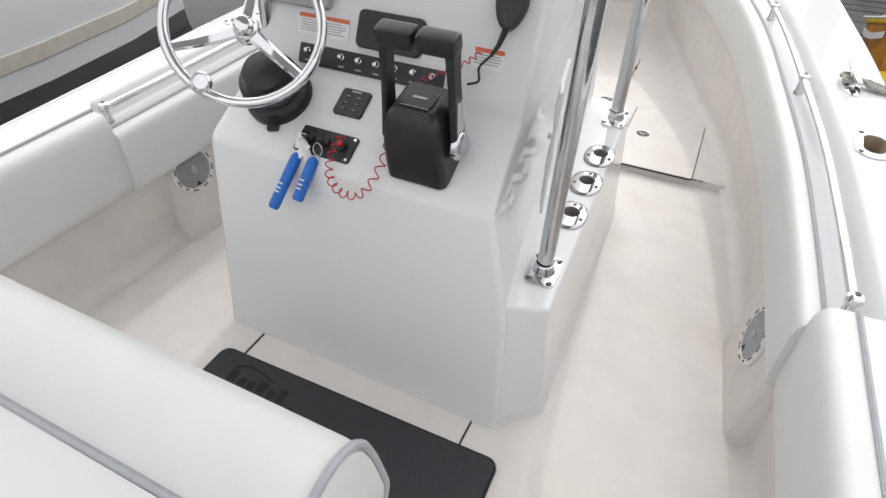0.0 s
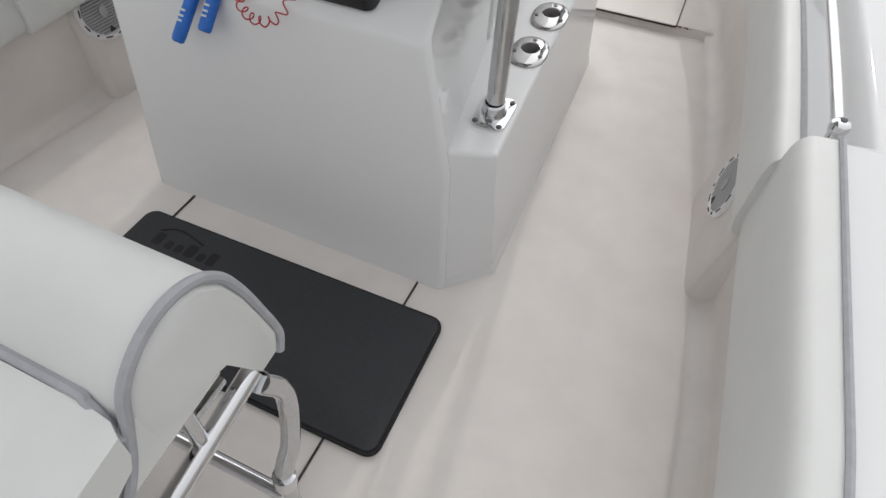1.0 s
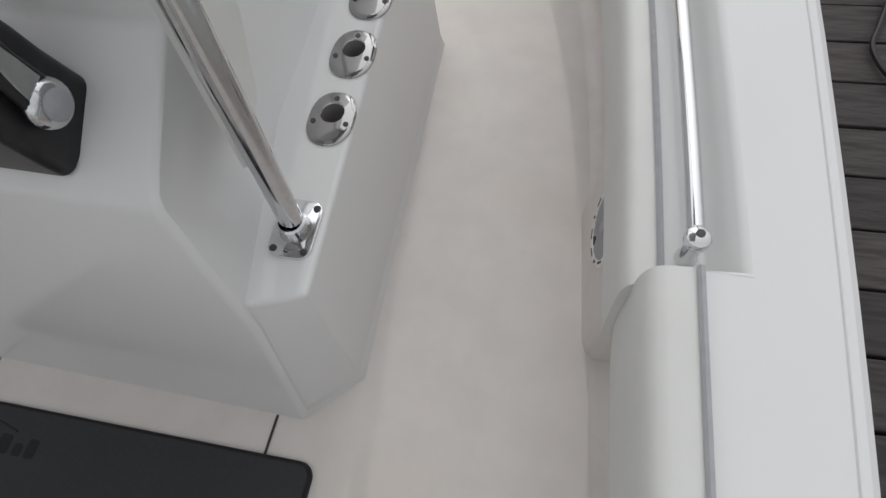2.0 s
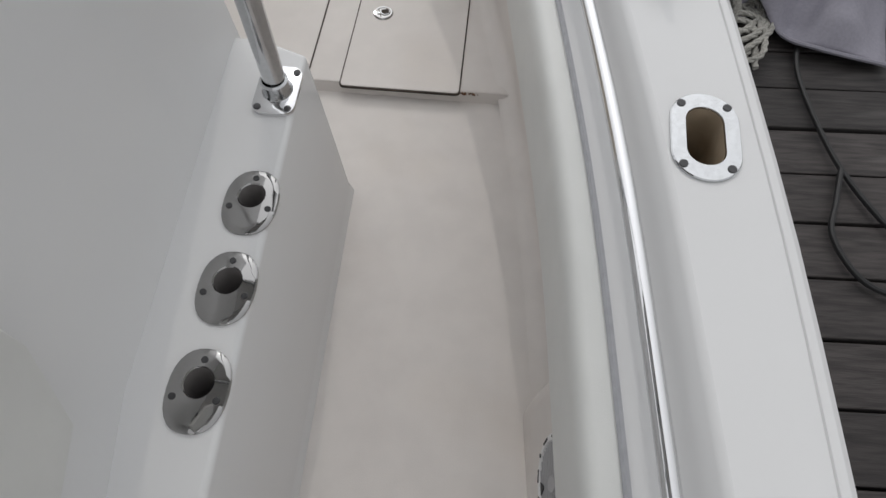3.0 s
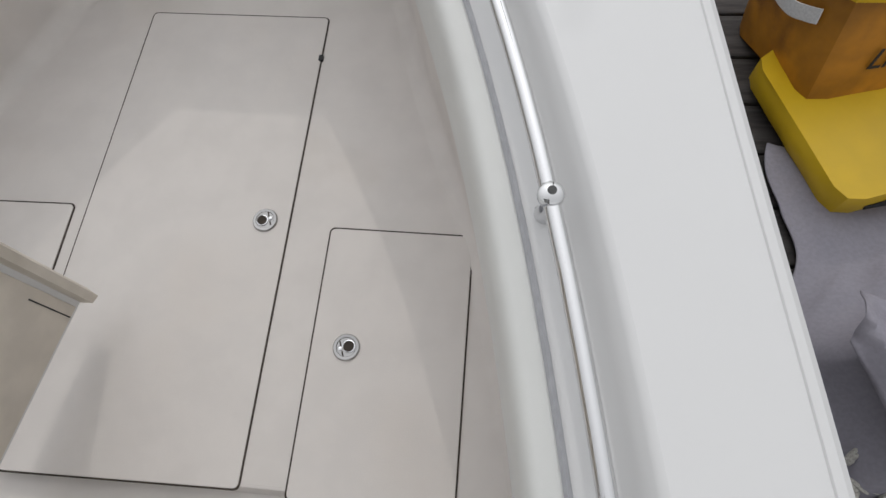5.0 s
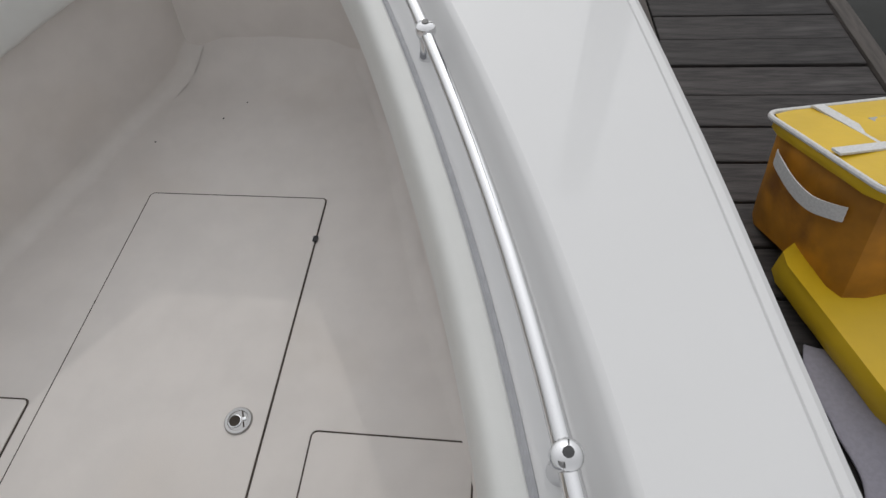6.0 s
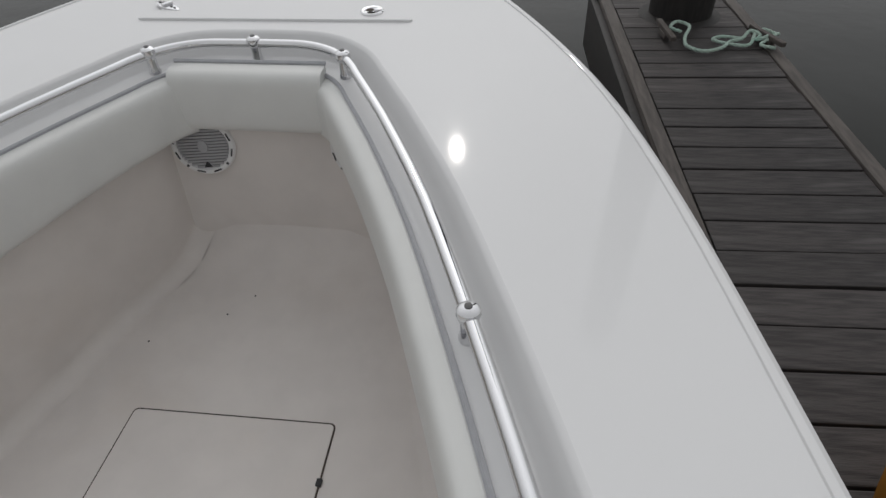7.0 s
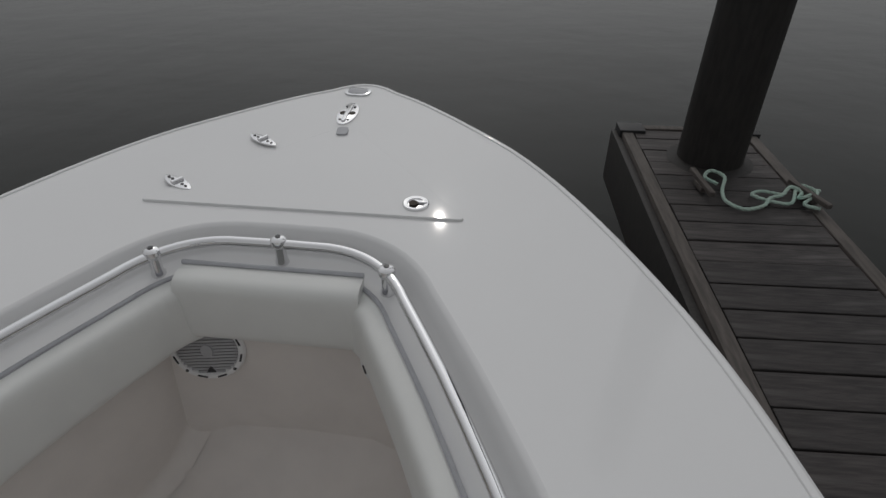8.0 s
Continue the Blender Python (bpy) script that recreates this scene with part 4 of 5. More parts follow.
for s in (1, -1):
    loops = []
    for y, z, w, d in ((0.0, 0.085, 0.011, 0.034), (0.012, 0.16, 0.010, 0.026), (0.03, 0.25, 0.010, 0.022), (0.045, 0.325, 0.012, 0.024), (0.048, 0.345, 0.012, 0.022)):
        cx = s * (0.100 - 0.012 * (z - 0.085) / 0.26)
        loops.append([(cx + w * p, y + d * q, z) for p, q in ((-1, -0.8), (-0.4, -1), (0.4, -1), (1, -0.8), (1, 0.8), (0.4, 1), (-0.4, 1), (-1, 0.8))])
    part("lever", rings(loops), BLACK, thr)
    x0, x1 = (0.004, 0.106) if s > 0 else (-0.106, -0.004)
    part("grip", box(x0, x1, 0.018, 0.072, 0.325, 0.372, 0.012), BLACK, thr, "black moulded grip")
part("trim_switch", box(-0.104, -0.096, 0.030, 0.050, 0.30, 0.325, 0.003), SATIN, thr)
pv = Matrix.Translation((0.103, 0.0, 0.085)) @ pose(0, 0, 0, 0, 90, 0)
piv = part("pivot_arm", lathe([(0.040, -0.006), (0.040, 0.004), (0.034, 0.012), (0.027, 0.014), (0.0, 0.014)], 24, pv, cap=False), SATIN, thr, "satin silver pivot cover")
part("pivot_cap", lathe([(0.025, 0.013), (0.025, 0.020), (0.019, 0.023), (0.0, 0.023)], 20, pv, cap=False), PIPING, piv)
loops = [[(0.098 + 0.011 * p, y + d * q, z) for p, q in ((0, -1), (1, -0.7), (1, 0.7), (0, 1))] for y, z, d in ((0.0, 0.09, 0.034), (0.014, 0.16, 0.022), (0.024, 0.21, 0.010))]
part("silver_arm", rings(loops), SATIN, piv)

# keypad and ignition panel
kp = thing("control_keypad", "small black keypad panel with rows of buttons on the dash", "keypad", at=dash(-0.195, 0.382))
part("panel", slab(rounded(0.098, 0.092, 0.010, 4), -0.001, 0.009, 0.003), BLACK, kp)
for r_ in range(3):
    for c_ in range(2):
        part("button", slab(rounded(0.020, 0.010, 0.003, 3, -0.018 + 0.036 * c_, 0.018 - 0.022 * r_), 0.008, 0.0105, 0.001), INK, kp)
        part("print_bar", box(-0.024 + 0.036 * c_, -0.012 + 0.036 * c_, 0.0165 - 0.022 * r_, 0.0190 - 0.022 * r_, 0.0105, 0.0112), GREYINK, kp)
part("print_bar", box(-0.016, 0.016, 0.034, 0.040, 0.009, 0.0097), GREYINK, kp)

ig = thing("ignition_panel", "black ignition switch panel with keys and a red kill cord", "ignition panel", at=dash(-0.210, 0.252))
part("panel", slab(rounded(0.192, 0.086, 0.008, 4), -0.001, 0.007, 0.002), BLACK, ig)
for x, y in ((-0.086, 0.034), (0.086, 0.034), (0.086, -0.034), (-0.086, -0.034)):
    part("screw", lathe([(0.006, 0.006), (0.005, 0.009), (0.0, 0.009)], 10, Matrix.Translation((x, y, 0)), cap=False), SATIN, ig)
for x in (-0.055, 0.0, 0.055):
    part("key_switch", lathe([(0.016, 0.006), (0.015, 0.016), (0.011, 0.018), (0.0, 0.018)], 18, Matrix.Translation((x, 0.004, 0)), cap=False), BLACK, ig)
part("kill_button", lathe([(0.009, 0.016), (0.009, 0.028), (0.0, 0.029)], 14, Matrix.Translation((0.055, 0.004, 0)), cap=False), RED, ig, "red kill switch button")

for (x, y), off, lean, lab in (((-0.262, 0.245), (-0.028, -0.115), 14, "a"), ((-0.212, 0.245), (-0.012, -0.100), -6, "b")):
    kt = thing("key_float", "blue foam key float hanging from an ignition key", "key float", "key floats")
    a = dash(x, y, 0.030) @ Vector((0, 0, 0))
    b = Vector((x + off[0] * 0.45, y - 0.045, 0.652))
    e = Vector((x + off[0] * 1.2, 0.075 + (0.03 if lab == "b" else 0.0), 0.525 + (0.03 if lab == "b" else 0.0)))
    d = (e - b).normalized()
    rad = [0.006, 0.014, 0.0165, 0.0165, 0.0165, 0.0165, 0.015, 0.010]
    part("float", tube([b + d * (e - b).length * u for u in (0.0, 0.05, 0.12, 0.4, 0.7, 0.93, 0.98, 1.0)], rad, 14), BLUE, kt)
    m = Matrix.Translation(b + (e - b) * 0.62) @ d.to_track_quat("Y", "Z").to_matrix().to_4x4()
    for dy in (-0.012, 0.002, 0.014):
        part("print_bar", box(-0.008, 0.008, dy, dy + 0.005, 0.0140, 0.0170, 0.0, m), WEB, kt)
    ringm = Matrix.Translation(a.lerp(b, 0.5)) @ pose(0, 0, 0, 70, 20 if lab == "a" else -30, 0)
    part("split_ring", tube([ringm @ Vector((0.018 * math.cos(2 * math.pi * k / 24), 0.018 * math.sin(2 * math.pi * k / 24), 0)) for k in range(25)], 0.0014, 6, cap=False), CHROME, kt)
    part("key_bow", box(-0.012, 0.012, -0.003, 0.003, 0.018, 0.044, 0.003, dash(x, y)), BLACK, kt)
for k, (x, y, z, tn) in enumerate(((-0.278, 0.222, 0.680, 25), (-0.262, 0.205, 0.660, -15), (-0.245, 0.200, 0.655, 60))):
    part("key_tag", box(-0.013, 0.013, -0.024, 0.024, -0.003, 0.003, 0.002, pose(x, y, z, 35, 10, tn)), WHITE, bpy.data.objects["key_float"], "white plastic key tag")

# red coiled kill cord
cord = thing("kill_cord", "red coiled kill switch lanyard looped over the dash", "lanyard")
ctl = [(-0.155, 0.262, 0.705), (-0.165, 0.215, 0.665), (-0.145, 0.165, 0.620), (-0.085, 0.132, 0.603), (-0.025, 0.145, 0.612), (-0.005, 0.215, 0.665), (-0.018, 0.300, 0.720), (0.0, 0.36, 0.80), (0.03, 0.40, 0.85), (0.09, 0.41, 0.885), (0.14, 0.44, 0.905), (0.17, 0.475, 0.93)]
spine = curve_pts(ctl, 40)
helix, sd = [], None
for i, p in enumerate(spine):
    d = (spine[min(i + 1, len(spine) - 1)] - spine[max(i - 1, 0)]).normalized()
    sd = (d.orthogonal() if sd is None else sd - d * sd.dot(d)).normalized()
    q = d.cross(sd)
    w = 0.011 if i < 230 else 0.006
    a = i * 0.40
    helix.append(p + (sd * math.cos(a) + q * math.sin(a)) * w + Vector((0, 0, 0.008)))
part("coil", tube(helix, 0.0019, 6), RED, cord)

# switch bar, labels, radio and microphone on the helm face
sb = thing("switch_panel", "black switch panel with a row of breaker knobs", "switch panel", at=helm_face(-0.185, 0.832) @ pose(0, 0, 0, 0, 0, 0))
part("panel", slab(rounded(0.50, 0.062, 0.006, 3), -0.002, 0.006, 0.002), BLACK, sb)
for k in range(8):
    x = -0.215 + 0.43 * k / 7
    if k == 1:
        continue
    part("breaker_knob", lathe([(0.0095, 0.005), (0.0095, 0.011), (0.0065, 0.013), (0.0065, 0.024), (0.0, 0.025)], 14, Matrix.Translation((x, 0.010, 0)), cap=False), SATIN, sb)
    part("print_bar", box(x - 0.010, x + 0.010, -0.020, -0.016, 0.006, 0.0068), GREYINK, sb)


def warning_label(x, z, w, h, lines):
    ob = thing("warning_label", "white warning sticker with an orange header bar", "sticker", "warning stickers", at=helm_face(x, z, 0.001))
    part("sheet", slab(rounded(w, h, 0.003, 2), 0.0, 0.0008), WHITE, ob)
    part("header", box(-w / 2 + 0.002, w / 2 - 0.002, h / 2 - 0.014, h / 2 - 0.002, 0.0008, 0.0015), ORANGE, ob, "orange header bar")
    for k in range(lines):
        part("print_bar", box(-w * 0.44, w * (0.44 if k % 3 else 0.36), h / 2 - 0.022 - 0.0075 * k, h / 2 - 0.019 - 0.0075 * k, 0.0008, 0.0013), GREYINK, ob)


warning_label(-0.362, 0.912, 0.185, 0.062, 5)
warning_label(0.182, 0.910, 0.092, 0.056, 4)
rad_ob = thing("marine_radio", "black marine radio set into the helm face", "radio", at=helm_face(-0.128, 0.925))
part("bezel", slab(rounded(0.215, 0.108, 0.018, 4), -0.002, 0.020, 0.008), BLACK, rad_ob)
part("display", slab(rounded(0.12, 0.055, 0.006, 3, -0.02, 0.005), 0.018, 0.0208), INK, rad_ob)
mic = thing("radio_microphone", "black handheld radio microphone on a coiled cord", "microphone", at=helm_face(0.222, 1.035, 0.012))
outm = [(0.042 * math.sin(t) * (1 + 0.22 * math.cos(t)), 0.062 * math.cos(t)) for t in [2 * math.pi * k / 26 for k in range(26)]]
part("body", slab(outm, 0.0, 0.034, 0.012), BLACK, mic)
part("call_light", lathe([(0.004, 0.033), (0.0, 0.0355)], 10, Matrix.Translation((-0.006, -0.030, 0)), cap=False), RED, mic)
part("strain_relief", tube([(0, -0.055, 0.016), (-0.012, -0.10, 0.012), (-0.03, -0.13, 0.004)], [0.010, 0.007, 0.005], 10), BLACK, mic)
part("lead", tube(curve_pts([(-0.03, -0.13, 0.004), (-0.055, -0.165, 0.008), (-0.05, -0.20, 0.004), (-0.08, -0.215, 0.006)], 6), 0.0035, 8), RUBBER, mic)
hel, sd = [], None
sp2 = curve_pts([helm_face(0.145, 1.08, 0.03) @ Vector((0, 0, 0)), helm_face(0.155, 1.00, 0.028) @ Vector((0, 0, 0)), helm_face(0.160, 0.92, 0.03) @ Vector((0, 0, 0)), helm_face(0.165, 0.86, 0.03) @ Vector((0, 0, 0))], 70)
for i, p in enumerate(sp2):
    d = (sp2[min(i + 1, len(sp2) - 1)] - sp2[max(i - 1, 0)]).normalized()
    sd = (d.orthogonal() if sd is None else sd - d * sd.dot(d)).normalized()
    q = d.cross(sd)
    hel.append(p + (sd * math.cos(i * 0.9) + q * math.sin(i * 0.9)) * 0.010)
part("coiled_cord", tube(hel, 0.0036, 6), RUBBER, mic)
scr = thing("chart_screen", "dark chart plotter screen with a white cover on the helm", "screen", at=helm_face(-0.46, 1.02, 0.0))
part("housing", slab(rounded(0.24, 0.15, 0.02, 4), -0.002, 0.03, 0.008), PIPING, scr)

# ---- console door, sill and windscreen curtain ----
sill = thing("console_doorway", "open console doorway with a white sill and black rubber seal", "doorway")
# brown laminate with the doorway's inner shade put into its colour
BILGE_SHADE = material("shaded_bilge_laminate", (0.13, 0.11, 0.095), 0.7, grain=0.25, grain_size=14, stain=0.6, stain_size=5, stain_colour=(0.06, 0.045, 0.035))
SILL = pose(0.017, 1.518, 0.0, 0, 0, -4.2)
part("sill", box(-0.345, 0.325, -0.062, -0.004, -0.004, 0.016, 0.004, SILL), GEL, sill)
part("sill_end", box(0.262, 0.325, -0.160, -0.060, -0.004, 0.014, 0.004, SILL), GEL, sill)
# thin sheet on the uncut floor in place of the shaded recess
part("opening", box(-0.345, 0.264, -0.160, -0.058, -0.004, 0.003, 0.0, SILL), BILGE_SHADE, sill, "bare laminate inside the doorway, coloured dark for the shade in there")
low_edge = [Vector((-0.36, 1.362, 0.0)), Vector((-0.15, 1.376, 0.0)), Vector((0.08, 1.402, 0.0)), Vector((0.27, 1.436, 0.0))]
part("lower_flange", rings([[(p.x, 1.30, -0.004), (p.x, 1.30, 0.045), (p.x, p.y - 0.025, 0.036), (p.x, p.y - 0.006, 0.020), (p.x, p.y, -0.004)] for p in curve_pts([Vector((-0.42, 1.36, 0.0))] + low_edge + [Vector((0.34, 1.44, 0.0))], 5)]), GEL, sill)
for x in (-0.27, 0.27):
    part("jamb", box(x - 0.03, x + 0.03, 1.30, 1.350, 0.05, 0.40, 0.012), GEL, sill)
seal_path = curve_pts([p + Vector((0, 0.004, 0.024)) for p in low_edge], 8)
part("seal", tube(seal_path, [0.012 - 0.005 * k / (len(seal_path) - 1) for k in range(len(seal_path))], 8), RUBBER, sill, "black rubber door seal")
for x in (-0.30, -0.20, -0.10, 0.04):
    part("screw", lathe([(0.005, 0.0), (0.004, 0.003), (0.0, 0.003)], 8, SILL @ pose(x, -0.045, 0.0155), cap=False), SCREW, sill)
for x0, x1, y0, y1 in ((-0.36, 0.333, 0.0, 0.004), (0.329, 0.333, -0.075, 0.0)):
    part("panel_seam", box(x0, x1, y0, y1, -0.006, 0.0006, 0.0, SILL), DARK, floor)
door = thing("console_door", "open console door with a stained unpolished inner face", "door", at=pose(-0.216, 1.475, 0.128, 0, 0, -8.0))
part("leaf", box(-0.028, 0.0, 0.0, 0.635, 0.0, 0.86, 0.006), GEL, door)
part("inner_face", box(0.0, 0.006, 0.02, 0.585, 0.015, 0.83, 0.003), RAWGEL, door, "stained bare inner skin of the door")
part("flange", rings([[(p, y, z) for p, y in ((0.0, 0.60), (0.03, 0.605), (0.034, 0.625), (0.0, 0.637))] for z in (0.0, 0.86)]), RAWGEL, door)
part("crack", box(0.0060, 0.0075, 0.556, 0.559, 0.02, 0.16), INK, door)

cur = thing("windscreen_curtain", "white canvas and clear vinyl windscreen curtain laced to the tower pole", "curtain")
top_leg_at = lambda z: Vector((0.472 + 0.018 * (z - 0.41) / 1.79, 0.302 + 0.068 * (z - 0.41) / 1.79, z))
loops = []
for k in range(13):
    z = 0.60 + 0.34 * k / 12
    p = top_leg_at(z)
    fold = 0.012 * math.sin(k * 1.1)
    loops.append([(p.x - 0.034, p.y + 0.0, z), (p.x - 0.05, p.y + 0.06 + fold, z), (p.x - 0.075, p.y + 0.16 + 0.05 * min(1, k / 5), z), (p.x - 0.085, p.y + 0.165 + 0.05 * min(1, k / 5), z), (p.x - 0.060, p.y + 0.06 + fold, z - 0.002), (p.x - 0.04, p.y - 0.004, z)])
part("canvas", rings(loops), VINYL, cur)
part("button", lathe([(0.009, 0.0), (0.008, 0.006), (0.0, 0.008)], 12, pose(0.385, 0.475, 0.74, 0, 75, 0), cap=False), VINYL, cur)

# ---- leaning seat ----
seat = thing("leaning_post", "white vinyl leaning post with grey piping on a polished tube frame", "helm seat", at=pose(0.022, 0.0, -0.004))
prof = [(-1.0, 0.54), (-0.965, 0.63), (-0.905, 0.700), (-0.835, 0.738), (-0.760, 0.752)]
prof_b = [(-0.757, 0.735), (-0.738, 0.780), (-0.702, 0.812), (-0.658, 0.826), (-0.617, 0.817), (-0.586, 0.787), (-0.566, 0.735), (-0.549, 0.664), (-0.536, 0.595), (-0.546, 0.556), (-0.585, 0.552), (-0.632, 0.655), (-0.69, 0.672), (-0.755, 0.690)]


def across(profile, xs, shrink):
    cy = sum(p[0] for p in profile) / len(profile)
    cz = sum(p[1] for p in profile) / len(profile)
    return [[(x, cy + (y - cy) * (1 - k), cz + (z - cz) * (1 - k)) for y, z in profile] for x, k in zip(xs, shrink)]


part("bolster_cushion", rings(across(prof_b, (-0.470, -0.462, -0.44, -0.2, 0.1, 0.40, 0.422, 0.430), (0.12, 0.03, 0.0, 0.0, 0.0, 0.0, 0.03, 0.12))), VINYL, seat)
back = prof + [(-0.765, 0.69), (-0.83, 0.66), (-0.94, 0.52)]
part("back_cushion", rings(across(back, (-0.470, -0.455, -0.43, 0.0, 0.39, 0.415, 0.430), (0.10, 0.02, 0.0, 0.0, 0.0, 0.02, 0.10))), VINYL, seat)
for x in (-0.463, 0.424):
    loop = [(x, y, z) for y, z in prof_b[:10]]
    part("piping", tube(curve_pts([(x, -0.86, 0.575), (x, -0.79, 0.665)] + loop, 4), 0.0075, 8), PIPING, seat, "grey welt piping")
part("piping", tube(curve_pts([(-0.46, -0.752, 0.750), (0.0, -0.752, 0.753), (0.33, -0.752, 0.753), (0.38, -0.757, 0.748), (0.425, -0.770, 0.722)], 8), 0.0075, 8), PIPING, seat, "grey welt piping")
panel = [(-0.752, 0.738), (-0.785, 0.672), (-0.865, 0.570), (-0.985, 0.520), (-0.960, 0.470), (-0.800, 0.640), (-0.640, 0.662), (-0.650, 0.730)]
for x0, x1 in ((0.405, 0.427), (-0.467, -0.445)):
    part("side_panel", rings([[(x, y, z) for y, z in panel] for x in (x0, x1)]), VINYL, seat)
# tube frame
for x in (0.405, -0.445):
    part("arm", tube([(x, -0.640, 0.645), (x, -0.80, 0.630), (x, -0.95, 0.610)], 0.0145, 12), CHROME, seat)
    part("arm", tube([(x + 0.005, -0.592, 0.560), (x + 0.005, -0.75, 0.530), (x + 0.005, -0.95, 0.495)], 0.0165, 12), CHROME, seat)
    part("gusset", tube([(x, -0.70, 0.635), (x, -0.705, 0.540)], 0.012, 10), SATIN, seat)
    part("cross_plate", box(x - 0.16, x + 0.0, -0.700, -0.630, 0.585, 0.600, 0.004), SATIN, seat)
    part("leg", tube(curve_pts([(x + 0.02, -0.60, 0.55), (x + 0.025, -0.572, 0.46), (x + 0.025, -0.60, 0.33), (x + 0.02, -0.64, 0.24), (x + 0.02, -0.66, 0.004)], 8), 0.0175, 12), SATIN, seat)
    part("leg_collar", tube([(x + 0.02, -0.64, 0.25), (x + 0.02, -0.645, 0.215)], 0.022, 12), CHROME, seat)
    part("leg", tube([(x + 0.02, -0.95, 0.50), (x + 0.02, -1.02, 0.004)], 0.0175, 12), SATIN, seat)
part("foot_bar", tube([(-0.43, -0.66, 0.20), (0.43, -0.66, 0.20)], 0.014, 12), CHROME, seat)
part("tackle_box", box(-0.42, 0.38, -1.35, -0.98, 0.0, 0.55, 0.02), GEL, seat)

# ---- tube hoop and unseen shading panel over the helm ----
top = thing("overhead_hoop", "polished aluminium hoop joining the tower poles", "hoop")
ring_t = [(x, y, 2.2) for x, y in rounded(1.08, 0.90, 0.12, 6, -0.05, 0.79)]
part("tube", tube(ring_t + ring_t[:1], 0.0235, 12, cap=False), SATIN, top)
part("cross_tube", tube([(-0.59, 0.79, 2.2), (0.49, 0.79, 2.2)], 0.0235, 12), SATIN, top)

# unseen panel on the poles, added to keep sky light off helm and seat
part("roof_panel", slab(rounded(1.46, 1.80, 0.25, 6, -0.04, 0.33), 2.224, 2.262, 0.012), GEL, top, "plain white roof panel, out of view, sized to shade the helm")

# ---- things on the dock ----
BAG = Vector((1.500, 2.570, 0.0))
ang = math.degrees(math.atan2(0.48, 0.88))


def soft_box(w, d, h, bulge, n=6, sag=0.0, seed=1):
    """A stuffed box with bulging, slightly uneven sides, its corner at the origin."""
    bm = box(0, w, 0, d, 0, h, 0.0)
    bmesh.ops.subdivide_edges(bm, edges=bm.edges[:], cuts=n, use_grid_fill=True)
    for v in bm.verts:
        u = Vector((v.co.x / w * 2 - 1, v.co.y / d * 2 - 1, v.co.z / h * 2 - 1))
        k = noise.noise(v.co * 9 + Vector((seed, 0, 0))) * bulge * 0.6
        for i, size in ((0, w), (1, d), (2, h)):
            j, l = (i + 1) % 3, (i + 2) % 3
            v.co[i] += math.copysign(bulge * (1 - u[j] ** 2) * (1 - u[l] ** 2) + k * 0.4, u[i]) * (abs(u[i]) ** 4)
        for i, size in ((0, w), (1, d)):
            if abs(u[i]) > 0.99 and abs(u[1 - i]) > 0.99:
                v.co[i] -= math.copysign(0.012, u[i])
        v.co.z -= sag * (1 - u.x ** 2) * (1 - u.y ** 2) * (0.5 + 0.5 * u.z)
    return bm


bag = thing("life_jacket_bag", "amber and yellow zipped bag with white straps on the dock", "bag", at=pose(1.508, 2.575, 0.372, -16.8, 1.4, 13.8))
part("body", soft_box(0.42, 0.335, 0.235, 0.010, 7, 0.0, 2), AMBER, bag)
m = Matrix.Translation((-0.010, -0.010, 0.230))
bm = soft_box(0.440, 0.355, 0.030, 0.005, 6, -0.006, 5)
bm.transform(m)
part("lid", bm, YELLOW, bag, "bright yellow quilted lid")
rim = rounded(0.446, 0.361, 0.03, 5, 0.21, 0.1675)
part("lid_piping", tube([(x, y, 0.258) for x, y in rim + rim[:1]], 0.006, 8), WEB, bag, "white rope piping")
for x0, x1, y0, y1 in ((0.090, 0.116, -0.010, 0.343), (0.315, 0.341, -0.010, 0.343)):
    part("strap", box(x0, x1, y0, y1, 0.2625, 0.2675, 0.001), WEB, bag)
part("strap", box(-0.008, 0.428, 0.120, 0.146, 0.2655, 0.2705, 0.001), WEB, bag)
hand = curve_pts([(-0.012, 0.275, 0.190), (-0.020, 0.255, 0.187), (-0.032, 0.18, 0.172), (-0.032, 0.12, 0.166), (-0.020, 0.075, 0.172), (-0.012, 0.055, 0.176)], 6)
loops = [[p + Vector((0, 0, 0.016)), p + Vector((-0.003, 0, 0.016)), p + Vector((-0.003, 0, -0.016)), p + Vector((0, 0, -0.016))] for p in hand]
part("carry_handle", rings(loops), WEB, bag, "white webbing carry handle")
for k in range(5):
    part("print_bar", box(0.15 + 0.028 * k, 0.168 + 0.028 * k, 0.23, 0.252, 0.2665, 0.2685), GREYINK, bag)
for k in range(3):
    part("print_bar", box(0.15 + 0.04 * k, 0.18 + 0.04 * k, 0.19, 0.205, 0.2665, 0.2685), AMBER, bag)
fc = bpy.data.curves.new("lettering", "FONT")
fc.body, fc.size, fc.extrude, fc.shear = "LIF", 0.065, 0.001, 0.25
tmp = bpy.data.objects.new("lettering", fc)
scene.collection.objects.link(tmp)
txt = bpy.data.meshes.new_from_object(tmp.evaluated_get(bpy.context.evaluated_depsgraph_get()))
bpy.data.objects.remove(tmp)
lt = new("lettering", txt)
txt.materials.clear()
txt.materials.append(INK)
lt.parent = bag
lt.matrix_local = pose(0.085, -0.0145, 0.085, 90, 0, 0)
lt["label"] = "dark printed capital letters"

cush = thing("boat_cushion", "bright yellow vinyl boat cushion lying on grey canvas", "cushion", at=pose(1.560, 2.335, 0.302, 0, -2, 20))
part("pad", soft_box(0.42, 0.40, 0.066, 0.010, 8, 0.0, 9), YELLOW, cush)
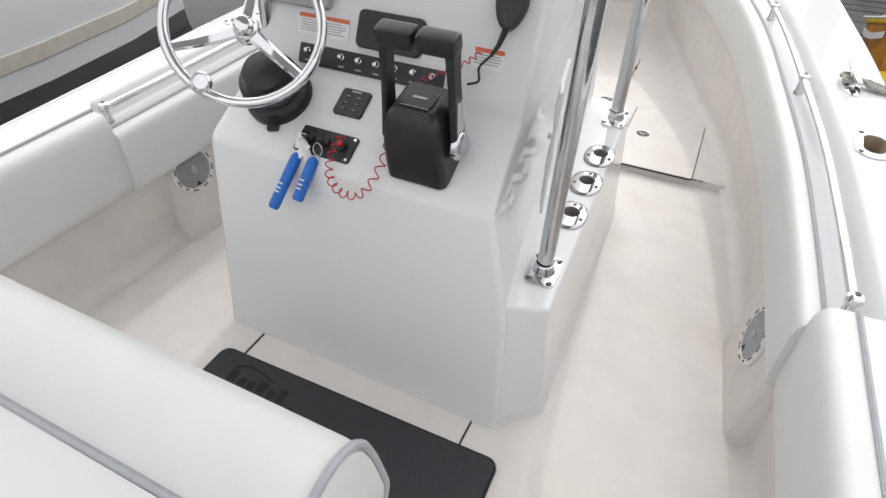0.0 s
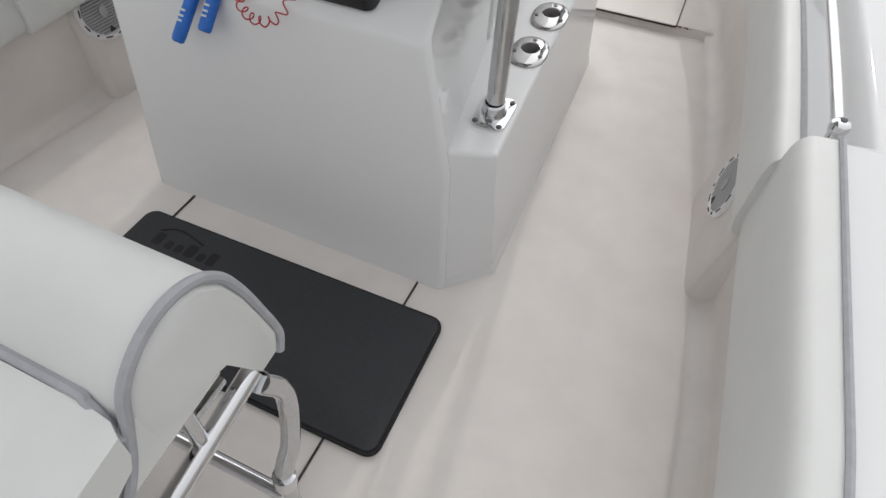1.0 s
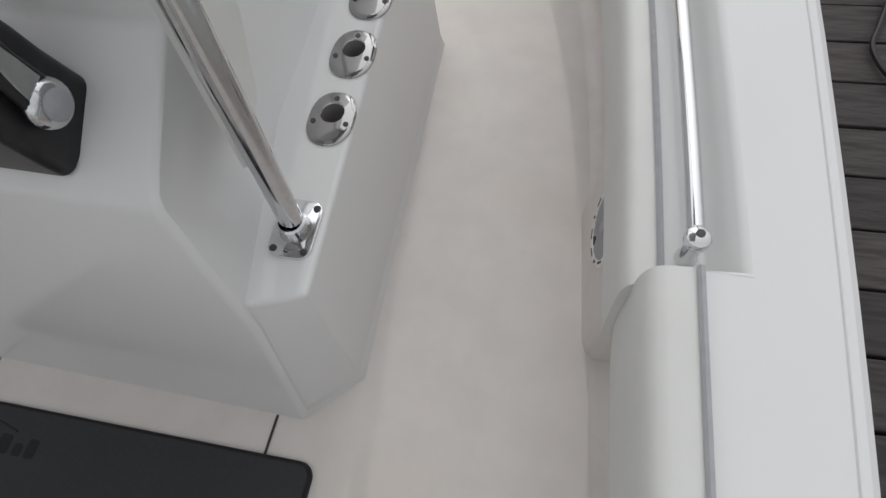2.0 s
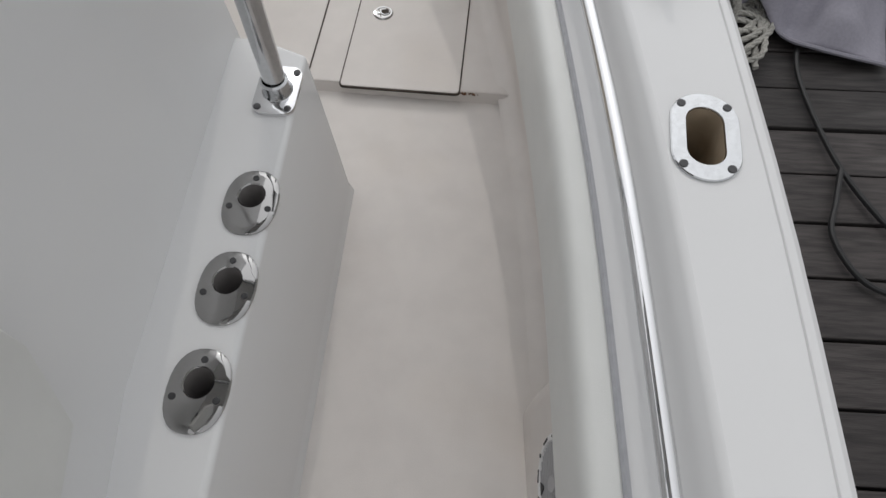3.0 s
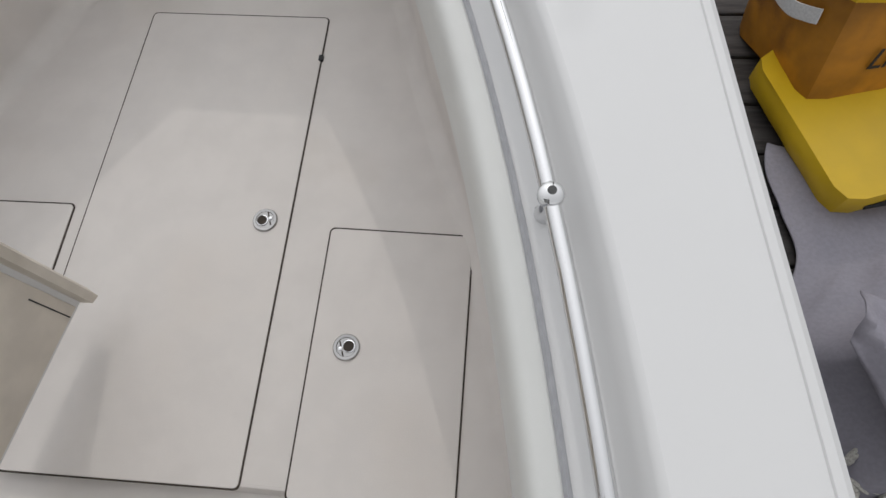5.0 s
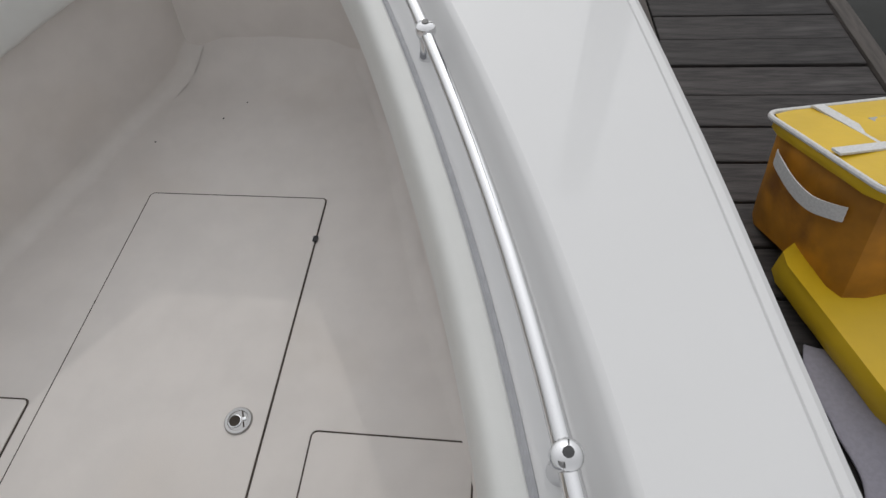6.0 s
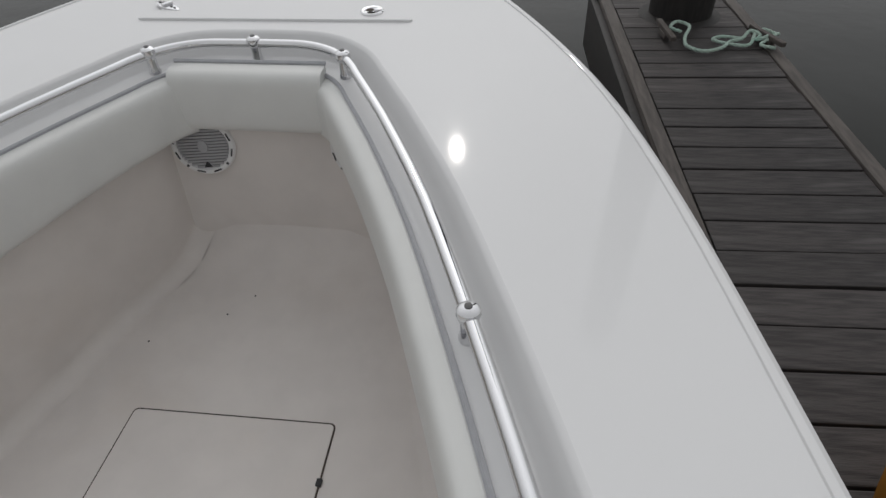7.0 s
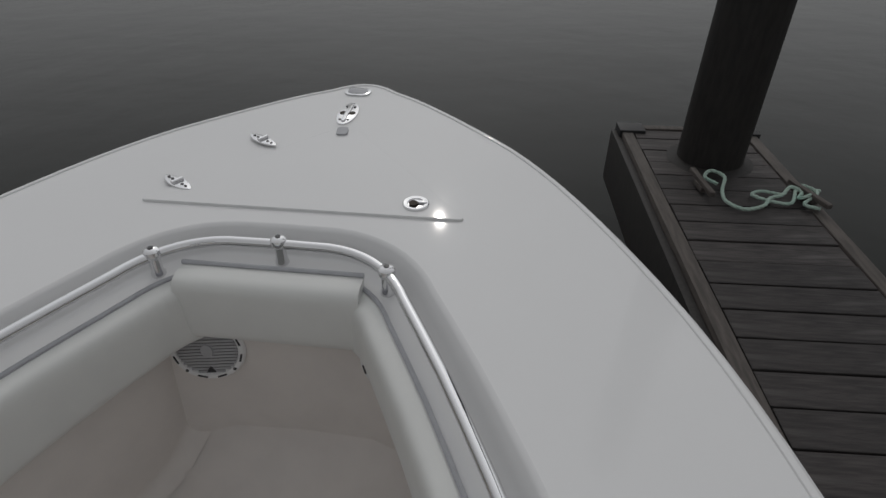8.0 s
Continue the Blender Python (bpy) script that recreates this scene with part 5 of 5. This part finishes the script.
part("strap", tube(curve_pts([(0.06, -0.004, 0.030), (0.16, -0.020, 0.050), (0.28, -0.020, 0.040), (0.40, -0.006, 0.030)], 6), 0.007, 6), RUBBER, cush, "black webbing strap")

# crumpled canvas
tarp = thing("canvas_cover", "crumpled grey canvas cover heaped on the dock", "canvas")
bm = bmesh.new()
N = 100
rows = []
for j in range(N + 1):
    row = []
    for i in range(N + 1):
        u, v = i / N, j / N
        x, y = 1.46 + 0.74 * u, 1.80 + 0.76 * v
        w = Vector((x * 2.3, y * 2.3, 3.0))
        warp = Vector((noise.noise(w), noise.noise(w + Vector((7, 3, 1))), 0))
        q = Vector((x * 3.4 - y * 1.9, y * 2.4 + x * 0.9, 0.0)) + warp * 1.3
        ridge = 1 - abs(noise.noise(q))
        ridge2 = 1 - abs(noise.noise(q * 2.3 + Vector((5, 5, 5))))
        edge = min(u, 1 - u, v, 1 - v) * 7 + 0.35 * noise.noise(Vector((x * 6, y * 6, 9)))
        e = smooth01(0.0, 1.0, edge)
        z = DOCK_Z + 0.004 + e * (0.015 + 0.190 * ridge ** 3.0 + 0.034 * ridge2 ** 3) * (1 - 0.92 * smooth01(0.48, 0.66, v))
        row.append(bm.verts.new((x + 0.05 * warp.x + 0.05 * noise.noise(Vector((0, y * 5, 2))), y + 0.05 * warp.y + 0.07 * noise.noise(Vector((x * 5, 0, 4))), z)))
    rows.append(row)
for j in range(N):
    for i in range(N):
        bm.faces.new((rows[j][i], rows[j][i + 1], rows[j + 1][i + 1], rows[j + 1][i]))
cv = part("cloth", bm, TARP, tarp)
# the flap: a stiff fold rising from the planks to a raised near edge
low = curve_pts([(1.455, 2.02, DOCK_Z + 0.165), (1.53, 1.86, DOCK_Z + 0.135), (1.60, 1.765, DOCK_Z + 0.075), (1.665, 1.70, DOCK_Z + 0.022), (1.76, 1.655, DOCK_Z + 0.02), (1.93, 1.62, DOCK_Z + 0.012)], 8)
high = curve_pts([(1.50, 2.12, DOCK_Z + 0.15), (1.62, 2.06, DOCK_Z + 0.175), (1.71, 2.00, DOCK_Z + 0.20), (1.80, 1.97, DOCK_Z + 0.16), (1.92, 1.96, DOCK_Z + 0.14), (2.02, 1.98, DOCK_Z + 0.05)], 8)
loops = []
for k in range(25):
    u = k / 24
    row = []
    for q, (a, b) in enumerate(zip(low, high)):
        p = a.lerp(b, u)
        crease = (0.036 * math.sin(q * 0.42 + u * 2.0) + 0.030 * (0.4 - abs(noise.noise(Vector((q * 0.22 + u, u * 2.4, 3)))))) * min(1.0, 5 * u) * (1 - u * u)
        row.append((p.x, p.y, max(DOCK_Z + 0.006, p.z + crease)))
    loops.append(row)
fl = part("flap", rings(loops, closed=False), TARP, tarp, "stiff folded canvas flap")
fl.modifiers.new("thickness", "SOLIDIFY").thickness = 0.003
part("hem", tube([p + Vector((0, -0.002, 0.004)) for p in low[24:]], 0.006, 6), TARP, tarp, "stitched canvas hem")
sol = cv.modifiers.new("thickness", "SOLIDIFY")
sol.thickness = 0.003

# green line and timber cleats at the dock's end
rope([(1.480, 5.157, 0.315), (1.445, 5.227, 0.31), (1.485, 5.287, 0.315), (1.535, 5.237, 0.312), (1.495, 5.117, 0.306), (1.485, 5.017, 0.305), (1.545, 4.957, 0.305), (1.635, 4.997, 0.305), (1.685, 5.067, 0.306), (1.745, 5.097, 0.31), (1.785, 5.137, 0.33), (1.825, 5.107, 0.325), (1.795, 5.057, 0.32), (1.845, 5.067, 0.335), (1.875, 5.137, 0.315), (1.925, 5.157, 0.31)],
     0.0085, "faded sea-green rope loosely coiled on the dock end", GREENROPE, "dock_rope")
rope([(1.745, 5.107, 0.306), (1.665, 5.127, 0.306), (1.615, 5.087, 0.306), (1.685, 5.037, 0.306), (1.765, 5.037, 0.306), (1.825, 5.157, 0.33), (1.885, 5.097, 0.33), (1.805, 5.017, 0.315), (1.865, 4.997, 0.306)],
     0.008, "faded sea-green rope end knotted round a dock cleat", GREENROPE, "dock_rope")


def timber_cleat(x, y, turn):
    ob = thing("dock_cleat", "old wooden dock cleat bolted to the planks", "dock cleat", "dock cleats", at=pose(x, y, DOCK_Z, 0, 0, turn))
    part("block", box(-0.018, 0.018, -0.045, 0.045, 0.0, 0.025, 0.005), BEAM, ob)
    part("arm", box(-0.013, 0.013, -0.12, 0.12, 0.023, 0.045, 0.006), BEAM, ob)


timber_cleat(1.405, 5.14, 8)
timber_cleat(1.845, 5.085, 20)

# ---- moored boat across the water ----
nb = thing("moored_boat", "white hull of a moored boat with a tan stripe", "boat")
loops = []
for k in range(13):
    u = k / 12
    y = -7 + 10.2 * u
    x = -3.55 - 0.5 * (2 * u - 1) ** 4
    w = 0.12 + 1.9 * (1 - max(0.0, (u - 0.5) / 0.5) ** 2)
    loops.append([(x - w, y, 0.9), (x - 0.02, y, 0.95), (x, y, 0.80), (x + 0.04, y, 0.30), (x + 0.0, y, -0.12), (x - 0.04, y, -0.6), (x - w, y, -0.6)])
part("hull", rings(loops), GEL, nb)
part("stripe", rings([[(lp[4][0] + 0.012, lp[4][1], -0.13), (lp[4][0] + 0.022, lp[4][1], -0.02), (lp[4][0] - 0.02, lp[4][1], -0.02), (lp[4][0] - 0.02, lp[4][1], -0.15)] for lp in loops]), RAWGEL, nb, "tan boot stripe")

# ---- dock ----
dock = thing("dock", "narrow weathered timber finger dock", "dock", kind="structure", at=pose(1.262, 4.60, 0.285, 0, 0, 3.0))
DW = 0.60
for x in (-0.060, DW - 0.002):
    part("edge_beam", box(x, x + 0.058, -9.0, 1.20, -0.14, 0.006, 0.006), BEAM, dock, "weathered edge board")
part("fascia", box(-0.100, -0.062, -9.0, 1.25, -0.32, -0.02, 0.006), TAR, dock, "dark timber fascia board")
part("deck_frame", box(0.0, DW - 0.01, -9.0, 1.2, -0.14, -0.045), TAR, dock)
pile = thing("dock_pile", "thick tarred black timber pile rising through the dock end", "pile")
part("shaft", lathe([(0.16, -1.5), (0.158, 0.3), (0.150, 2.0), (0.145, 4.5)], 24, pose(1.540, 5.50, 0)), TAR, pile)

# planks last
pm = box(0.004, DW - 0.008, -0.066, 0.066, -0.035, 0.0, 0.004)
me = bpy.data.meshes.new("plank")
pm.to_mesh(me)
pm.free()
me.materials.append(PLANK)
for k in range(72):
    y = 1.16 - 0.139 * k
    ob = new("plank", me)
    ob.parent = dock
    ob.location = (random.uniform(-0.004, 0.004), y, random.uniform(-0.003, 0.002))
    ob.rotation_euler = (0, 0, random.uniform(-0.004, 0.004))

# iron corner bands, fascia float and the painted shade of the pile's hole
for x in (-0.075, DW - 0.065):
    part("corner_band", box(x, x + 0.14, 1.15, 1.268, -0.07, 0.018, 0.006), RUBBER, dock, "black iron corner band")
part("end_beam", box(-0.06, DW + 0.06, 1.20, 1.25, -0.14, 0.010, 0.006), BEAM, dock)
# flat disc over uncut planks, its dark colour standing for the hole's shade
hole = part("pile_hole", lathe([(0.205, 0.0032), (0.0, 0.0032)], 30, cap=False), TAR, dock, "flat dark disc painted as the shade in the pile's hole")
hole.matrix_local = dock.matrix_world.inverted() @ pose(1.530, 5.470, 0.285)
for k in range(5):
    part("float", box(0.05, DW - 0.05, -8.6 + 2.0 * k, -7.2 + 2.0 * k, -0.75, -0.16, 0.03), TAR, dock)
